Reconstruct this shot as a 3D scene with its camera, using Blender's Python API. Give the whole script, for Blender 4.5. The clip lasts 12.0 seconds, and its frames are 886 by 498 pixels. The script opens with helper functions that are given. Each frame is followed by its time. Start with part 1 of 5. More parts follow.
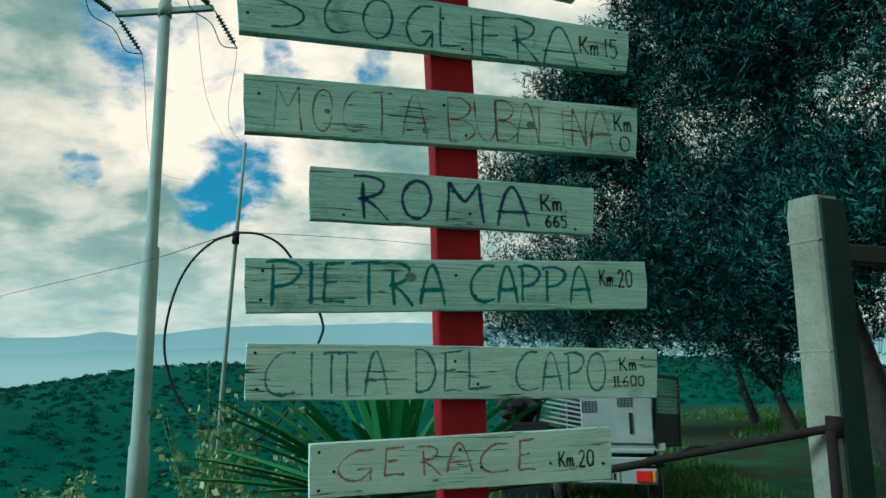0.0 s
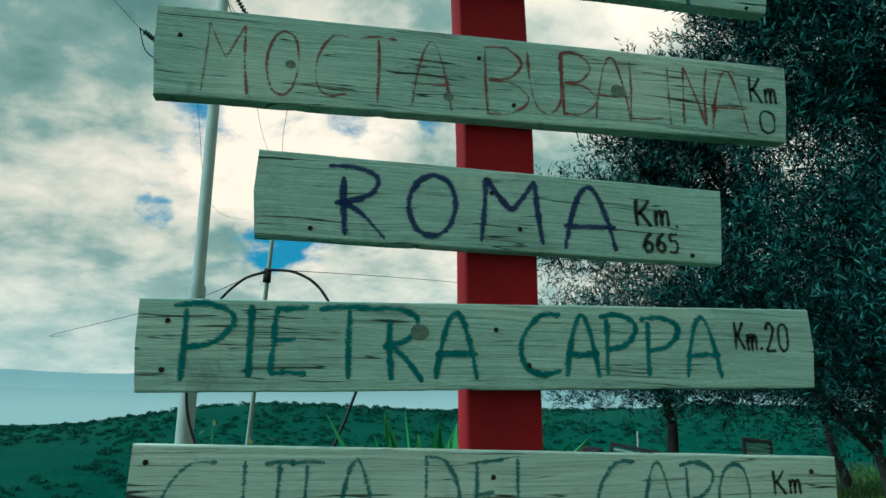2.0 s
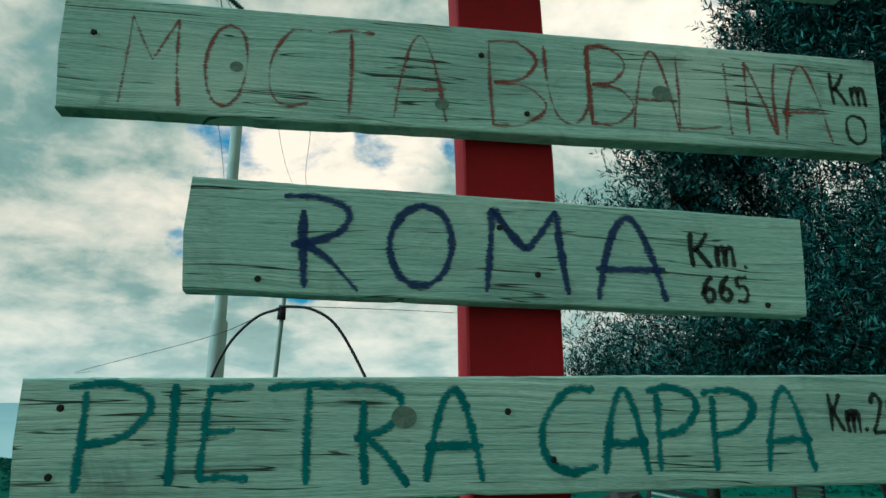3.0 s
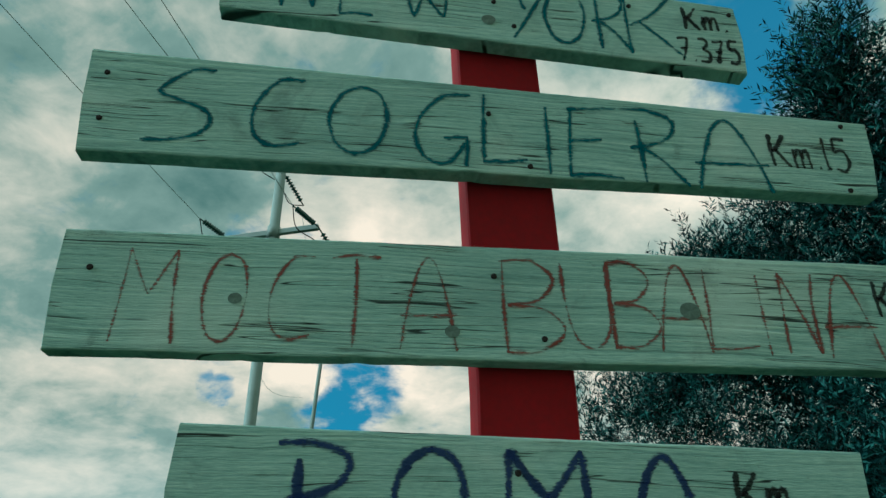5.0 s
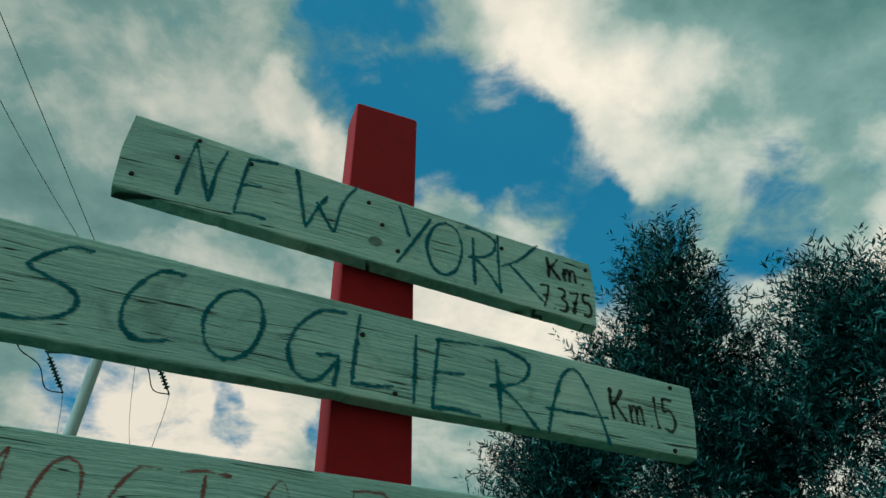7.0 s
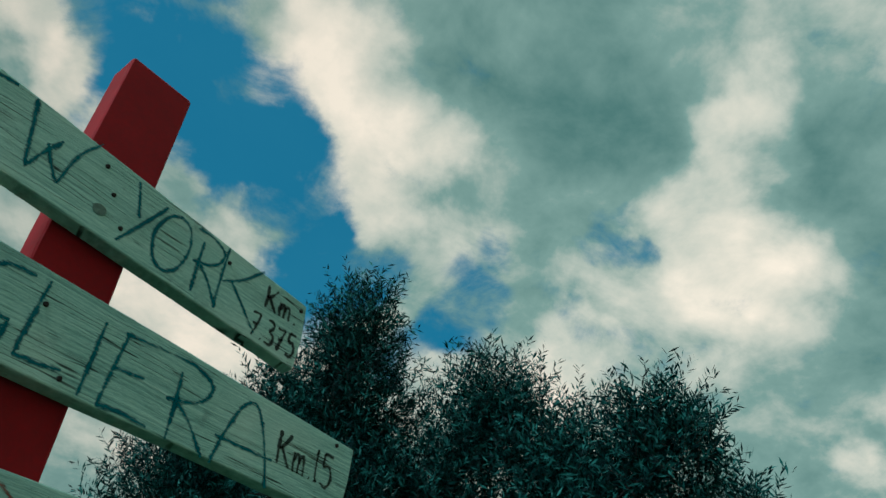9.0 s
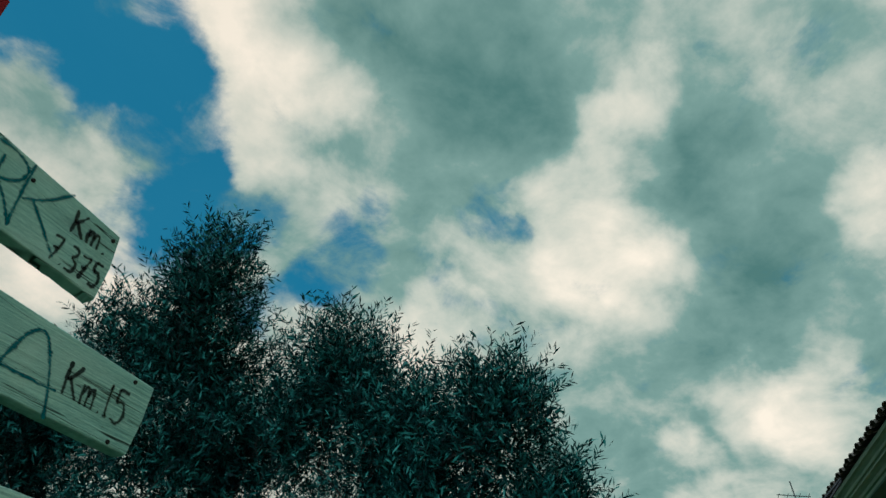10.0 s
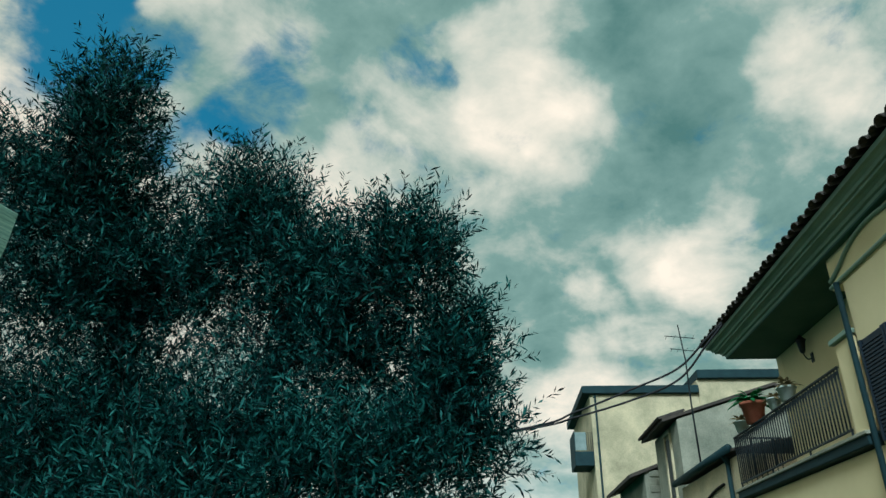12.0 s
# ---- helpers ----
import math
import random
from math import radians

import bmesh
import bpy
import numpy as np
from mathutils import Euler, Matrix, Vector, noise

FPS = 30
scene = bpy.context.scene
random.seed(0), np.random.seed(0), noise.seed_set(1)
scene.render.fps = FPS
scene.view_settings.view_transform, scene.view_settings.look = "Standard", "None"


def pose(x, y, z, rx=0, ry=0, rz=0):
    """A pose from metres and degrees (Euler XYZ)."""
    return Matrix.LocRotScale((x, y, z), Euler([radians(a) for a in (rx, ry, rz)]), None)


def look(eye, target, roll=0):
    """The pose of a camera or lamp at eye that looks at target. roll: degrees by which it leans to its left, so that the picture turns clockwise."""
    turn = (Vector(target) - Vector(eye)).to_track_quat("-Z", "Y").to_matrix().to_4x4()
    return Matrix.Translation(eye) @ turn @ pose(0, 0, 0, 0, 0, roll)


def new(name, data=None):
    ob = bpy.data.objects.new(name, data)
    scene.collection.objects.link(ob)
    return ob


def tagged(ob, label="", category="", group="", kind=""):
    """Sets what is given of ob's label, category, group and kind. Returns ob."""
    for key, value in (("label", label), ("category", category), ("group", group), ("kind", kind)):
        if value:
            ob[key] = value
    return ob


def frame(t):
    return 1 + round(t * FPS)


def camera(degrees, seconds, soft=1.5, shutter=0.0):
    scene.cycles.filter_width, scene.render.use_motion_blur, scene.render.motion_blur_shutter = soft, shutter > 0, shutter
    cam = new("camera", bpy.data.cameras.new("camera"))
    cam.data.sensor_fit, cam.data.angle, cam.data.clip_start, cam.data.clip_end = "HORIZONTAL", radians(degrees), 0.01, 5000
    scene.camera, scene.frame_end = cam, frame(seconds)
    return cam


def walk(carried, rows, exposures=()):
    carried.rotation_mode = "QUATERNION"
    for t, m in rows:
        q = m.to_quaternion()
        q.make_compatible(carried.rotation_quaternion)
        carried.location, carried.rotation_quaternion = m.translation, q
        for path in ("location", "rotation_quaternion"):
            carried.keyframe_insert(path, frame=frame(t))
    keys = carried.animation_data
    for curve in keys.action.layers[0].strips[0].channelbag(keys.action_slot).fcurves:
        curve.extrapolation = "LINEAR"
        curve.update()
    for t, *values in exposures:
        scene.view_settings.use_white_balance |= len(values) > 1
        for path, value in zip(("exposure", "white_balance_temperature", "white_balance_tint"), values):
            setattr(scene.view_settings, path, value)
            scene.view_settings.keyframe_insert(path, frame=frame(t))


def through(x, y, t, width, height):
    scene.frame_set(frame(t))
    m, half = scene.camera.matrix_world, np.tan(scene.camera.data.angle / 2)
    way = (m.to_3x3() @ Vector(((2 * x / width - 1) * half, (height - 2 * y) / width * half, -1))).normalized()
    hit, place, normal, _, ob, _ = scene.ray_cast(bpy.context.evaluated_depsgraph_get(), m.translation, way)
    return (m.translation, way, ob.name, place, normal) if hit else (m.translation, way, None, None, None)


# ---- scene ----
cam = camera(63.7, 12.0)
PATH = [
    (0, (0.185, 0.016, 1.477), (-0.004, 1.98, 1.807), -0.8),
    (0.5, (0.214, 0.196, 1.5), (-0.069, 2.148, 1.833), -0.5),
    (1, (0.19, 0.398, 1.521), (-0.163, 2.334, 1.878), 0.4),
    (1.5, (0.155, 0.63, 1.554), (-0.199, 2.556, 1.957), 0.8),
    (2, (0.156, 0.806, 1.601), (-0.193, 2.725, 2.045), 0.4),
    (2.5, (0.151, 0.957, 1.656), (-0.223, 2.869, 2.107), -0.0),
    (2.7, (0.146, 1.021, 1.672), (-0.24, 2.924, 2.154), 0.0),
    (4.3, (0.182, 1.22, 1.8), (-0.396, 2.979, 2.555), 1.2),
    (4.5, (0.15, 1.223, 1.798), (-0.386, 2.957, 2.638), 1.2),
    (5, (0.168, 1.134, 1.842), (-0.3, 2.864, 2.73), 0.1),
    (5.5, (0.195, 1.1, 1.867), (-0.228, 2.788, 2.854), 0.0),
    (6, (0.202, 1.071, 1.886), (-0.167, 2.713, 2.966), 0.3),
    (6.5, (0.182, 1.054, 1.906), (-0.051, 2.666, 3.066), 0.9),
    (7, (0.153, 1.035, 1.922), (0.112, 2.605, 3.159), 1.5),
    (7.2, (0.139, 1.04, 1.927), (0.183, 2.592, 3.188), 1.8),
    (8.8, (0.097, 0.992, 1.913), (0.736, 2.358, 3.226), 4.2),
    (9, (0.109, 1.005, 1.938), (0.804, 2.343, 3.252), 4.1),
    (9.5, (0.141, 0.973, 1.938), (0.977, 2.237, 3.243), 3.6),
    (10, (0.189, 0.944, 1.931), (1.203, 2.136, 3.175), 2.7),
    (10.4, (0.232, 0.972, 1.95), (1.36, 2.122, 3.135), 2.4),
    (10.5, (0.238, 0.971, 1.952), (1.391, 2.112, 3.122), 2.2),
    (11, (0.254, 0.987, 1.959), (1.498, 2.121, 3.04), 1.8),
    (11.5, (0.261, 0.966, 1.948), (1.558, 2.123, 2.938), 1.3),
    (12, (0.262, 0.945, 1.94), (1.599, 2.137, 2.829), 0.6),
]
walk(cam, [(t, look(eye, target, roll)) for t, eye, target, roll in PATH], [(0, 0.62, 5000, -9), (2.5, 0.62, 5000, -9), (5.5, 0.40, 5000, -10), (7, 0.27, 5000, -10), (9, 0.16, 5000, -9), (12, 0.26, 5000, -8)])


# ---- light ----
# broken cloud with a hazy, wide sun from the left and a little behind
SUN = Vector((-0.80, -0.33, 0.52)).normalized()
world = bpy.data.worlds.new("sky")
scene.world = world
world.use_nodes = True


class Nodes:
    """Short way to add nodes and links to a tree."""

    def __init__(self, tree):
        self.t = tree
        tree.nodes.clear()

    def add(self, kind, **kw):
        n = self.t.nodes.new("ShaderNode" + kind)
        for k, v in kw.items():
            if k == "operation":
                n.operation = v
            elif k == "data_type":
                n.data_type = v
            elif k == "blend_type":
                n.blend_type = v
            elif k == "clamp":
                n.use_clamp = v
        return n

    def put(self, sock, v):
        if isinstance(v, bpy.types.NodeSocket):
            self.t.links.new(v, sock)
        else:
            sock.default_value = v

    def math(self, op, a, b=0.0, clamp=False):
        n = self.add("Math", operation=op, clamp=clamp)
        self.put(n.inputs[0], a)
        self.put(n.inputs[1], b)
        return n.outputs[0]

    def vec(self, op, a, b=(0, 0, 0)):
        n = self.add("VectorMath", operation=op)
        self.put(n.inputs[0], a)
        if op == "SCALE":
            self.put(n.inputs[3], b)
        else:
            self.put(n.inputs[1], b)
        return n.outputs["Value"] if op in ("DOT_PRODUCT", "LENGTH") else n.outputs[0]

    def noise(self, v, scale, detail=4.0, rough=0.55, warp=0.0):
        n = self.add("TexNoise")
        self.put(n.inputs["Vector"], v)
        n.inputs["Scale"].default_value = scale
        n.inputs["Detail"].default_value = detail
        n.inputs["Roughness"].default_value = rough
        n.inputs["Distortion"].default_value = warp
        return n.outputs["Fac"]

    def ramp(self, f, stops):
        n = self.add("ValToRGB")
        self.put(n.inputs[0], f)
        while len(n.color_ramp.elements) < len(stops):
            n.color_ramp.elements.new(0.5)
        for e, (p, c) in zip(n.color_ramp.elements, stops):
            e.position = p
            e.color = (*c, 1) if len(c) == 3 else c
        return n.outputs[0]

    def step(self, f, lo, hi):
        n = self.add("MapRange")
        n.interpolation_type = "SMOOTHSTEP"
        self.put(n.inputs[0], f)
        n.inputs[1].default_value, n.inputs[2].default_value = lo, hi
        return n.outputs[0]

    def mix(self, f, a, b, blend="MIX"):
        n = self.add("Mix", data_type="RGBA", blend_type=blend)
        self.put(n.inputs[0], f)
        for s, v in ((n.inputs[6], a), (n.inputs[7], b)):
            self.put(s, (*v, 1) if isinstance(v, tuple) and len(v) == 3 else v)
        return n.outputs[2]


def sky_nodes():
    k = Nodes(world.node_tree)
    way = k.add("TexCoord").outputs["Generated"]
    sep = k.add("SeparateXYZ")
    k.put(sep.inputs[0], way)
    up = k.math("ADD", k.math("MAXIMUM", sep.outputs[2], 0.0), 0.32)
    flat = k.vec("DIVIDE", way, k.vec("SCALE", (1, 1, 1), up))
    warp = k.add("TexNoise")
    k.put(warp.inputs["Vector"], way)
    warp.inputs["Scale"].default_value, warp.inputs["Detail"].default_value = 6.0, 7.0
    bent = k.vec("NORMALIZE", k.vec("ADD", way, k.vec("SCALE", k.vec("SUBTRACT", warp.outputs["Color"], (0.5, 0.5, 0.5)), 0.24)))

    def spots(rows):
        total = 0.0
        for x, y, z, radius, amount in rows:
            near = k.vec("DOT_PRODUCT", bent, tuple(Vector((x, y, z)).normalized()))
            fall = k.step(near, math.cos(radians(radius * 1.45)), math.cos(radians(radius * 0.45)))
            total = k.math("ADD", k.math("MULTIPLY", fall, amount), total)
        return total

    gaps = spots([(-0.102, 0.594, 0.798, 5.4, 0.64), (0.029, 0.655, 0.755, 5.4, 0.64), (0.124, 0.706, 0.698, 5.0, 0.60), (0.222, 0.739, 0.636, 4.1, 0.56),
                  (-0.072, 0.694, 0.717, 3.6, 0.56), (-0.128, 0.498, 0.858, 4.5, 0.40), (0.392, 0.698, 0.599, 3.4, 0.48), (0.363, 0.752, 0.550, 3.1, 0.46), (0.539, 0.509, 0.671, 2.0, 0.55), (0.431, 0.629, 0.648, 1.4, 0.37),
                  (0.200, 0.789, 0.582, 4.1, 0.48), (-0.481, 0.769, 0.422, 3.4, 0.56), (-0.348, 0.900, 0.264, 3.8, 0.64), (-0.397, 0.888, 0.232, 2.4, 0.51),
                  (-0.524, 0.807, 0.272, 1.1, 0.51), (-0.144, 0.901, 0.408, 1.9, 0.51), (-0.277, 0.862, 0.424, 1.6, 0.41)])
    heavy = spots([(0.445, 0.501, 0.742, 7.5, 0.16), (0.409, 0.404, 0.818, 11.0, 0.16), (0.355, 0.532, 0.769, 5.0, 0.08), (0.720, 0.270, 0.640, 6.5, 0.13),
                   (0.720, 0.242, 0.650, 9.5, 0.13), (0.781, 0.470, 0.412, 7.5, 0.12), (0.847, 0.401, 0.348, 5.0, 0.10), (0.861, 0.236, 0.451, 5.0, 0.06),
                   (0.293, 0.643, 0.707, 5.9, 0.04), (-0.547, 0.728, 0.412, 5.5, 0.14), (-0.497, 0.848, 0.185, 5.0, 0.13), (-0.577, 0.805, 0.137, 4.5, 0.10),
                   (-0.614, 0.657, 0.437, 5.9, 0.08), (-0.533, 0.659, 0.530, 6.5, 0.10), (-0.614, 0.470, 0.634, 8.0, 0.08), (0.402, 0.625, 0.669, 7.5, 0.04),
                   (0.809, 0.372, 0.455, 5.9, 0.08), (-0.426, 0.894, 0.139, 4.0, 0.06), (-0.491, 0.598, 0.633, 7.0, 0.06)])
    bright = spots([(0.092, 0.591, 0.801, 4.1, 0.26), (0.210, 0.646, 0.734, 3.6, 0.19), (0.590, 0.335, 0.734, 3.9, 0.29), (0.624, 0.440, 0.646, 4.5, 0.22),
                    (0.680, 0.410, 0.608, 3.2, 0.10), (0.543, 0.641, 0.542, 3.4, 0.30), (0.836, 0.348, 0.424, 3.2, 0.24), (0.798, 0.113, 0.591, 3.4, 0.22),
                    (0.873, 0.284, 0.397, 3.2, 0.27), (0.835, 0.469, 0.288, 4.5, 0.34), (-0.317, 0.573, 0.756, 5.4, 0.20), (-0.223, 0.634, 0.740, 2.7, 0.31),
                    (-0.172, 0.680, 0.713, 2.3, 0.26), (0.110, 0.569, 0.815, 5.0, 0.24), (0.238, 0.624, 0.744, 5.0, 0.19), (-0.367, 0.840, 0.400, 9.1, 0.31),
                    (0.056, 0.838, 0.542, 6.4, 0.26)])
    low_bright = spots([(-0.533, 0.766, 0.358, 5.0, 0.18), (-0.380, 0.857, 0.349, 5.9, 0.18), (-0.191, 0.883, 0.429, 4.1, 0.16), (-0.266, 0.944, 0.196, 5.9, 0.18),
                        (-0.574, 0.791, 0.211, 3.2, 0.14), (-0.506, 0.833, 0.226, 2.3, 0.10), (-0.476, 0.874, 0.100, 7.7, 0.09), (-0.579, 0.561, 0.592, 4.1, 0.14),
                        (-0.335, 0.878, 0.342, 6.4, 0.16), (-0.653, 0.727, 0.210, 6.8, 0.14), (-0.059, 0.896, 0.439, 3.6, 0.16), (0.317, 0.687, 0.654, 4.1, 0.10),
                        (0.162, 0.844, 0.511, 4.1, 0.19)])
    puffs = k.noise(flat, 2.6, 9.0, 0.6, 0.35)
    fine = k.noise(flat, 8.0, 9.0, 0.62, 0.3)
    wisp = k.noise(flat, 20.0, 6.0, 0.62, 0.4)
    cover = k.math("ADD", k.math("SUBTRACT", k.math("ADD", puffs, 0.27), gaps), k.math("MULTIPLY", k.math("SUBTRACT", fine, 0.5), 1.6))
    cover = k.math("ADD", cover, k.math("MULTIPLY", k.math("SUBTRACT", wisp, 0.5), 0.5))
    cloud = k.step(cover, -0.08, 0.60)
    lumps = k.math("MULTIPLY", k.math("SUBTRACT", k.noise(flat, 4.6, 9.0, 0.55, 0.25), 0.5), 1.25)
    body = k.math("ADD", k.math("SUBTRACT", k.math("ADD", lumps, 0.45), heavy), k.math("ADD", bright, low_bright))
    body = k.math("ADD", body, k.math("MULTIPLY", k.math("SUBTRACT", fine, 0.5), 0.62))
    shade = k.ramp(body, [(-0.10, (0.090, 0.146, 0.117)), (0.34, (0.208, 0.255, 0.198)), (0.58, (0.515, 0.430, 0.320)), (0.98, (0.92, 0.645, 0.460))])
    air = k.add("TexSky")
    air.sky_type = "NISHITA"
    air.sun_disc = False
    air.sun_elevation = math.asin(SUN.z)
    air.sun_rotation = math.atan2(SUN.x, SUN.y)
    air.air_density, air.dust_density, air.ozone_density = 1.0, 0.4, 3.0
    blue = k.mix(1.0, k.vec("SCALE", air.outputs[0], 0.085), (0.22, 0.98, 0.98), "MULTIPLY")
    blue = k.mix(k.math("ADD", 0.55, k.math("MULTIPLY", puffs, 0.5)), blue, (0.044, 0.155, 0.225))
    # pale haze low over the horizon
    haze = k.step(sep.outputs[2], 0.26, 0.02)
    shade = k.mix(k.math("MULTIPLY", haze, 0.55), shade, (0.52, 0.52, 0.43))
    # the cloud deck is lit more strongly towards the east
    side = k.math("ADD", k.math("MULTIPLY", k.step(sep.outputs[0], -0.45, 0.6), 0.24), 0.92)
    shade = k.vec("SCALE", shade, side)
    colour = k.mix(cloud, blue, shade)
    back = k.add("Background")
    k.put(back.inputs[0], colour)
    back.inputs[1].default_value = 1.0
    out = k.add("OutputWorld")
    k.t.links.new(back.outputs[0], out.inputs[0])


sky_nodes()
lamp = bpy.data.lights.new("sun", "SUN")
lamp.energy, lamp.angle, lamp.color = 2.6, radians(20), (1.0, 0.98, 0.95)
new("sun", lamp).matrix_world = look(SUN * 50, (0, 0, 0))


# ---- materials ----
def material(name):
    m = bpy.data.materials.new(name)
    m.use_nodes = True
    k = Nodes(m.node_tree)
    bsdf = k.add("BsdfPrincipled")
    out = k.add("OutputMaterial")
    k.t.links.new(bsdf.outputs[0], out.inputs[0])
    return m, k, bsdf


def bump(k, bsdf, height, strength, distance=0.01):
    b = k.add("Bump")
    b.inputs["Strength"].default_value, b.inputs["Distance"].default_value = strength, distance
    k.put(b.inputs["Height"], height)
    k.t.links.new(b.outputs[0], bsdf.inputs["Normal"])


def plain(name, dark, light, scale=6.0, rough=0.7, metal=0.0, relief=0.15, fine=60.0, distance=0.004):
    """A surface with blotches at one scale and grain at a finer one."""
    m, k, bsdf = material(name)
    at = k.add("TexCoord").outputs["Object"]
    big, small = k.noise(at, scale, 6.0, 0.6), k.noise(at, fine, 4.0, 0.6)
    both = k.math("ADD", k.math("MULTIPLY", big, 0.65), k.math("MULTIPLY", small, 0.35))
    k.put(bsdf.inputs["Base Color"], k.ramp(both, [(0.32, dark), (0.68, light)]))
    k.put(bsdf.inputs["Roughness"], k.math("ADD", k.math("MULTIPLY", small, 0.25), rough - 0.12))
    bsdf.inputs["Metallic"].default_value = metal
    bsdf.inputs["Specular IOR Level"].default_value = 0.22
    bump(k, bsdf, both, relief, distance)
    return m


def board_wood(name, pale=0.0):
    """Silver-weathered softwood: long grain, raised ridges, hairline drying cracks, broad stains."""
    m, k, bsdf = material(name)
    at = k.add("TexCoord").outputs["Object"]
    own = k.add("ObjectInfo").outputs["Random"]
    place = k.vec("ADD", at, k.vec("SCALE", (7.3, 0.0, 3.1), own))
    sway = k.add("TexNoise")
    k.put(sway.inputs["Vector"], k.vec("MULTIPLY", place, (2.0, 2.0, 6.0)))
    sway.inputs["Scale"].default_value, sway.inputs["Detail"].default_value = 1.0, 3.0
    wavy = k.vec("ADD", place, k.vec("SCALE", k.vec("SUBTRACT", sway.outputs["Color"], (0.5, 0.5, 0.5)), 0.036))
    rings = k.noise(k.vec("MULTIPLY", wavy, (1.2, 1.2, 170.0)), 1.0, 2.0, 0.5)
    grain = k.noise(k.vec("MULTIPLY", wavy, (6.0, 6.0, 330.0)), 1.0, 4.0, 0.65)
    fibre = k.noise(k.vec("MULTIPLY", wavy, (60.0, 60.0, 1100.0)), 1.0, 2.0, 0.6)
    ridged = k.step(k.noise(k.vec("MULTIPLY", place, (2.2, 2.2, 9.0)), 1.0, 3.0, 0.5), 0.40, 0.62)
    tone = k.math("ADD", k.math("MULTIPLY", grain, 0.34), k.math("MULTIPLY", fibre, 0.26))
    tone = k.math("ADD", tone, k.math("MULTIPLY", k.math("ADD", k.math("MULTIPLY", k.math("SUBTRACT", rings, 0.5), ridged), 0.5), 0.40))
    colour = k.ramp(tone, [(0.36, (0.055, 0.125, 0.112)), (0.46, (0.205, 0.375, 0.325)), (0.56, (0.380, 0.585, 0.505)), (0.68, (0.56, 0.75, 0.64))])
    # broad bleached and rain-darkened areas, then blotches
    broad = k.noise(k.vec("MULTIPLY", place, (2.4, 2.4, 5.5)), 1.0, 4.0, 0.55, 0.4)
    colour = k.mix(k.math("MULTIPLY", k.step(broad, 0.50, 0.70), 0.55), colour, (0.54, 0.67, 0.575))
    colour = k.mix(k.math("MULTIPLY", k.step(broad, 0.47, 0.30), 0.50), colour, (0.085, 0.180, 0.165))
    stain = k.noise(place, 7.0, 6.0, 0.68, 0.9)
    colour = k.mix(k.math("MULTIPLY", k.step(stain, 0.54, 0.74), 0.60), colour, (0.060, 0.105, 0.095))
    speck = k.noise(place, 70.0, 4.0, 0.7)
    colour = k.mix(k.math("MULTIPLY", k.step(speck, 0.62, 0.74), 0.45), colour, (0.08, 0.105, 0.090))
    colour = k.mix(k.math("ADD", k.math("MULTIPLY", own, 0.14), pale), colour, (0.60, 0.71, 0.62))
    line = k.math("ABSOLUTE", k.math("SUBTRACT", k.noise(k.vec("MULTIPLY", wavy, (1.6, 1.6, 66.0)), 1.0, 2.0, 0.45), 0.5))
    where = k.step(k.noise(k.vec("MULTIPLY", place, (4.0, 4.0, 26.0)), 1.0, 3.0), 0.47, 0.54)
    crack = k.math("MULTIPLY", k.step(line, 0.0095, 0.0025), where)
    colour = k.mix(k.math("MULTIPLY", crack, 0.92), colour, (0.010, 0.016, 0.015))
    k.put(bsdf.inputs["Base Color"], colour)
    bsdf.inputs["Roughness"].default_value = 0.85
    bsdf.inputs["Specular IOR Level"].default_value = 0.12
    relief = k.math("SUBTRACT", tone, k.math("MULTIPLY", crack, 1.2))
    bump(k, bsdf, relief, 0.7, 0.005)
    return m


def paint(name, colour, faded, wear):
    """Dry-brushed lettering paint: frayed at the stroke's edge, worn off along the grain so that the wood shows."""
    m, k, bsdf = material(name)
    at = k.add("TexCoord").outputs["Object"]
    rub = k.noise(k.vec("MULTIPLY", at, (70.0, 70.0, 420.0)), 1.0, 3.0, 0.65)
    patch = k.noise(at, 14.0, 4.0, 0.6)
    core = k.add("Attribute")
    core.attribute_name = "core"
    cover = k.math("ADD", k.math("MULTIPLY", core.outputs["Fac"], 0.75), k.math("MULTIPLY", k.math("SUBTRACT", 0.5, rub), 1.5))
    cover = k.math("ADD", cover, k.math("MULTIPLY", k.math("SUBTRACT", 0.5, patch), 1.3))
    solid = k.step(cover, 0.04 + wear * 2.6, 0.46 + wear * 2.6)
    k.put(bsdf.inputs["Base Color"], k.mix(k.step(patch, 0.35, 0.7), colour, faded))
    bsdf.inputs["Roughness"].default_value = 0.8
    bsdf.inputs["Specular IOR Level"].default_value = 0.12
    clear = k.add("BsdfTransparent")
    blend = k.add("MixShader")
    k.put(blend.inputs[0], k.math("MULTIPLY", solid, 0.84))
    k.t.links.new(clear.outputs[0], blend.inputs[1])
    k.t.links.new(bsdf.outputs[0], blend.inputs[2])
    for n_ in k.t.nodes:
        if n_.bl_idname == "ShaderNodeOutputMaterial":
            k.t.links.new(blend.outputs[0], n_.inputs[0])
    return m


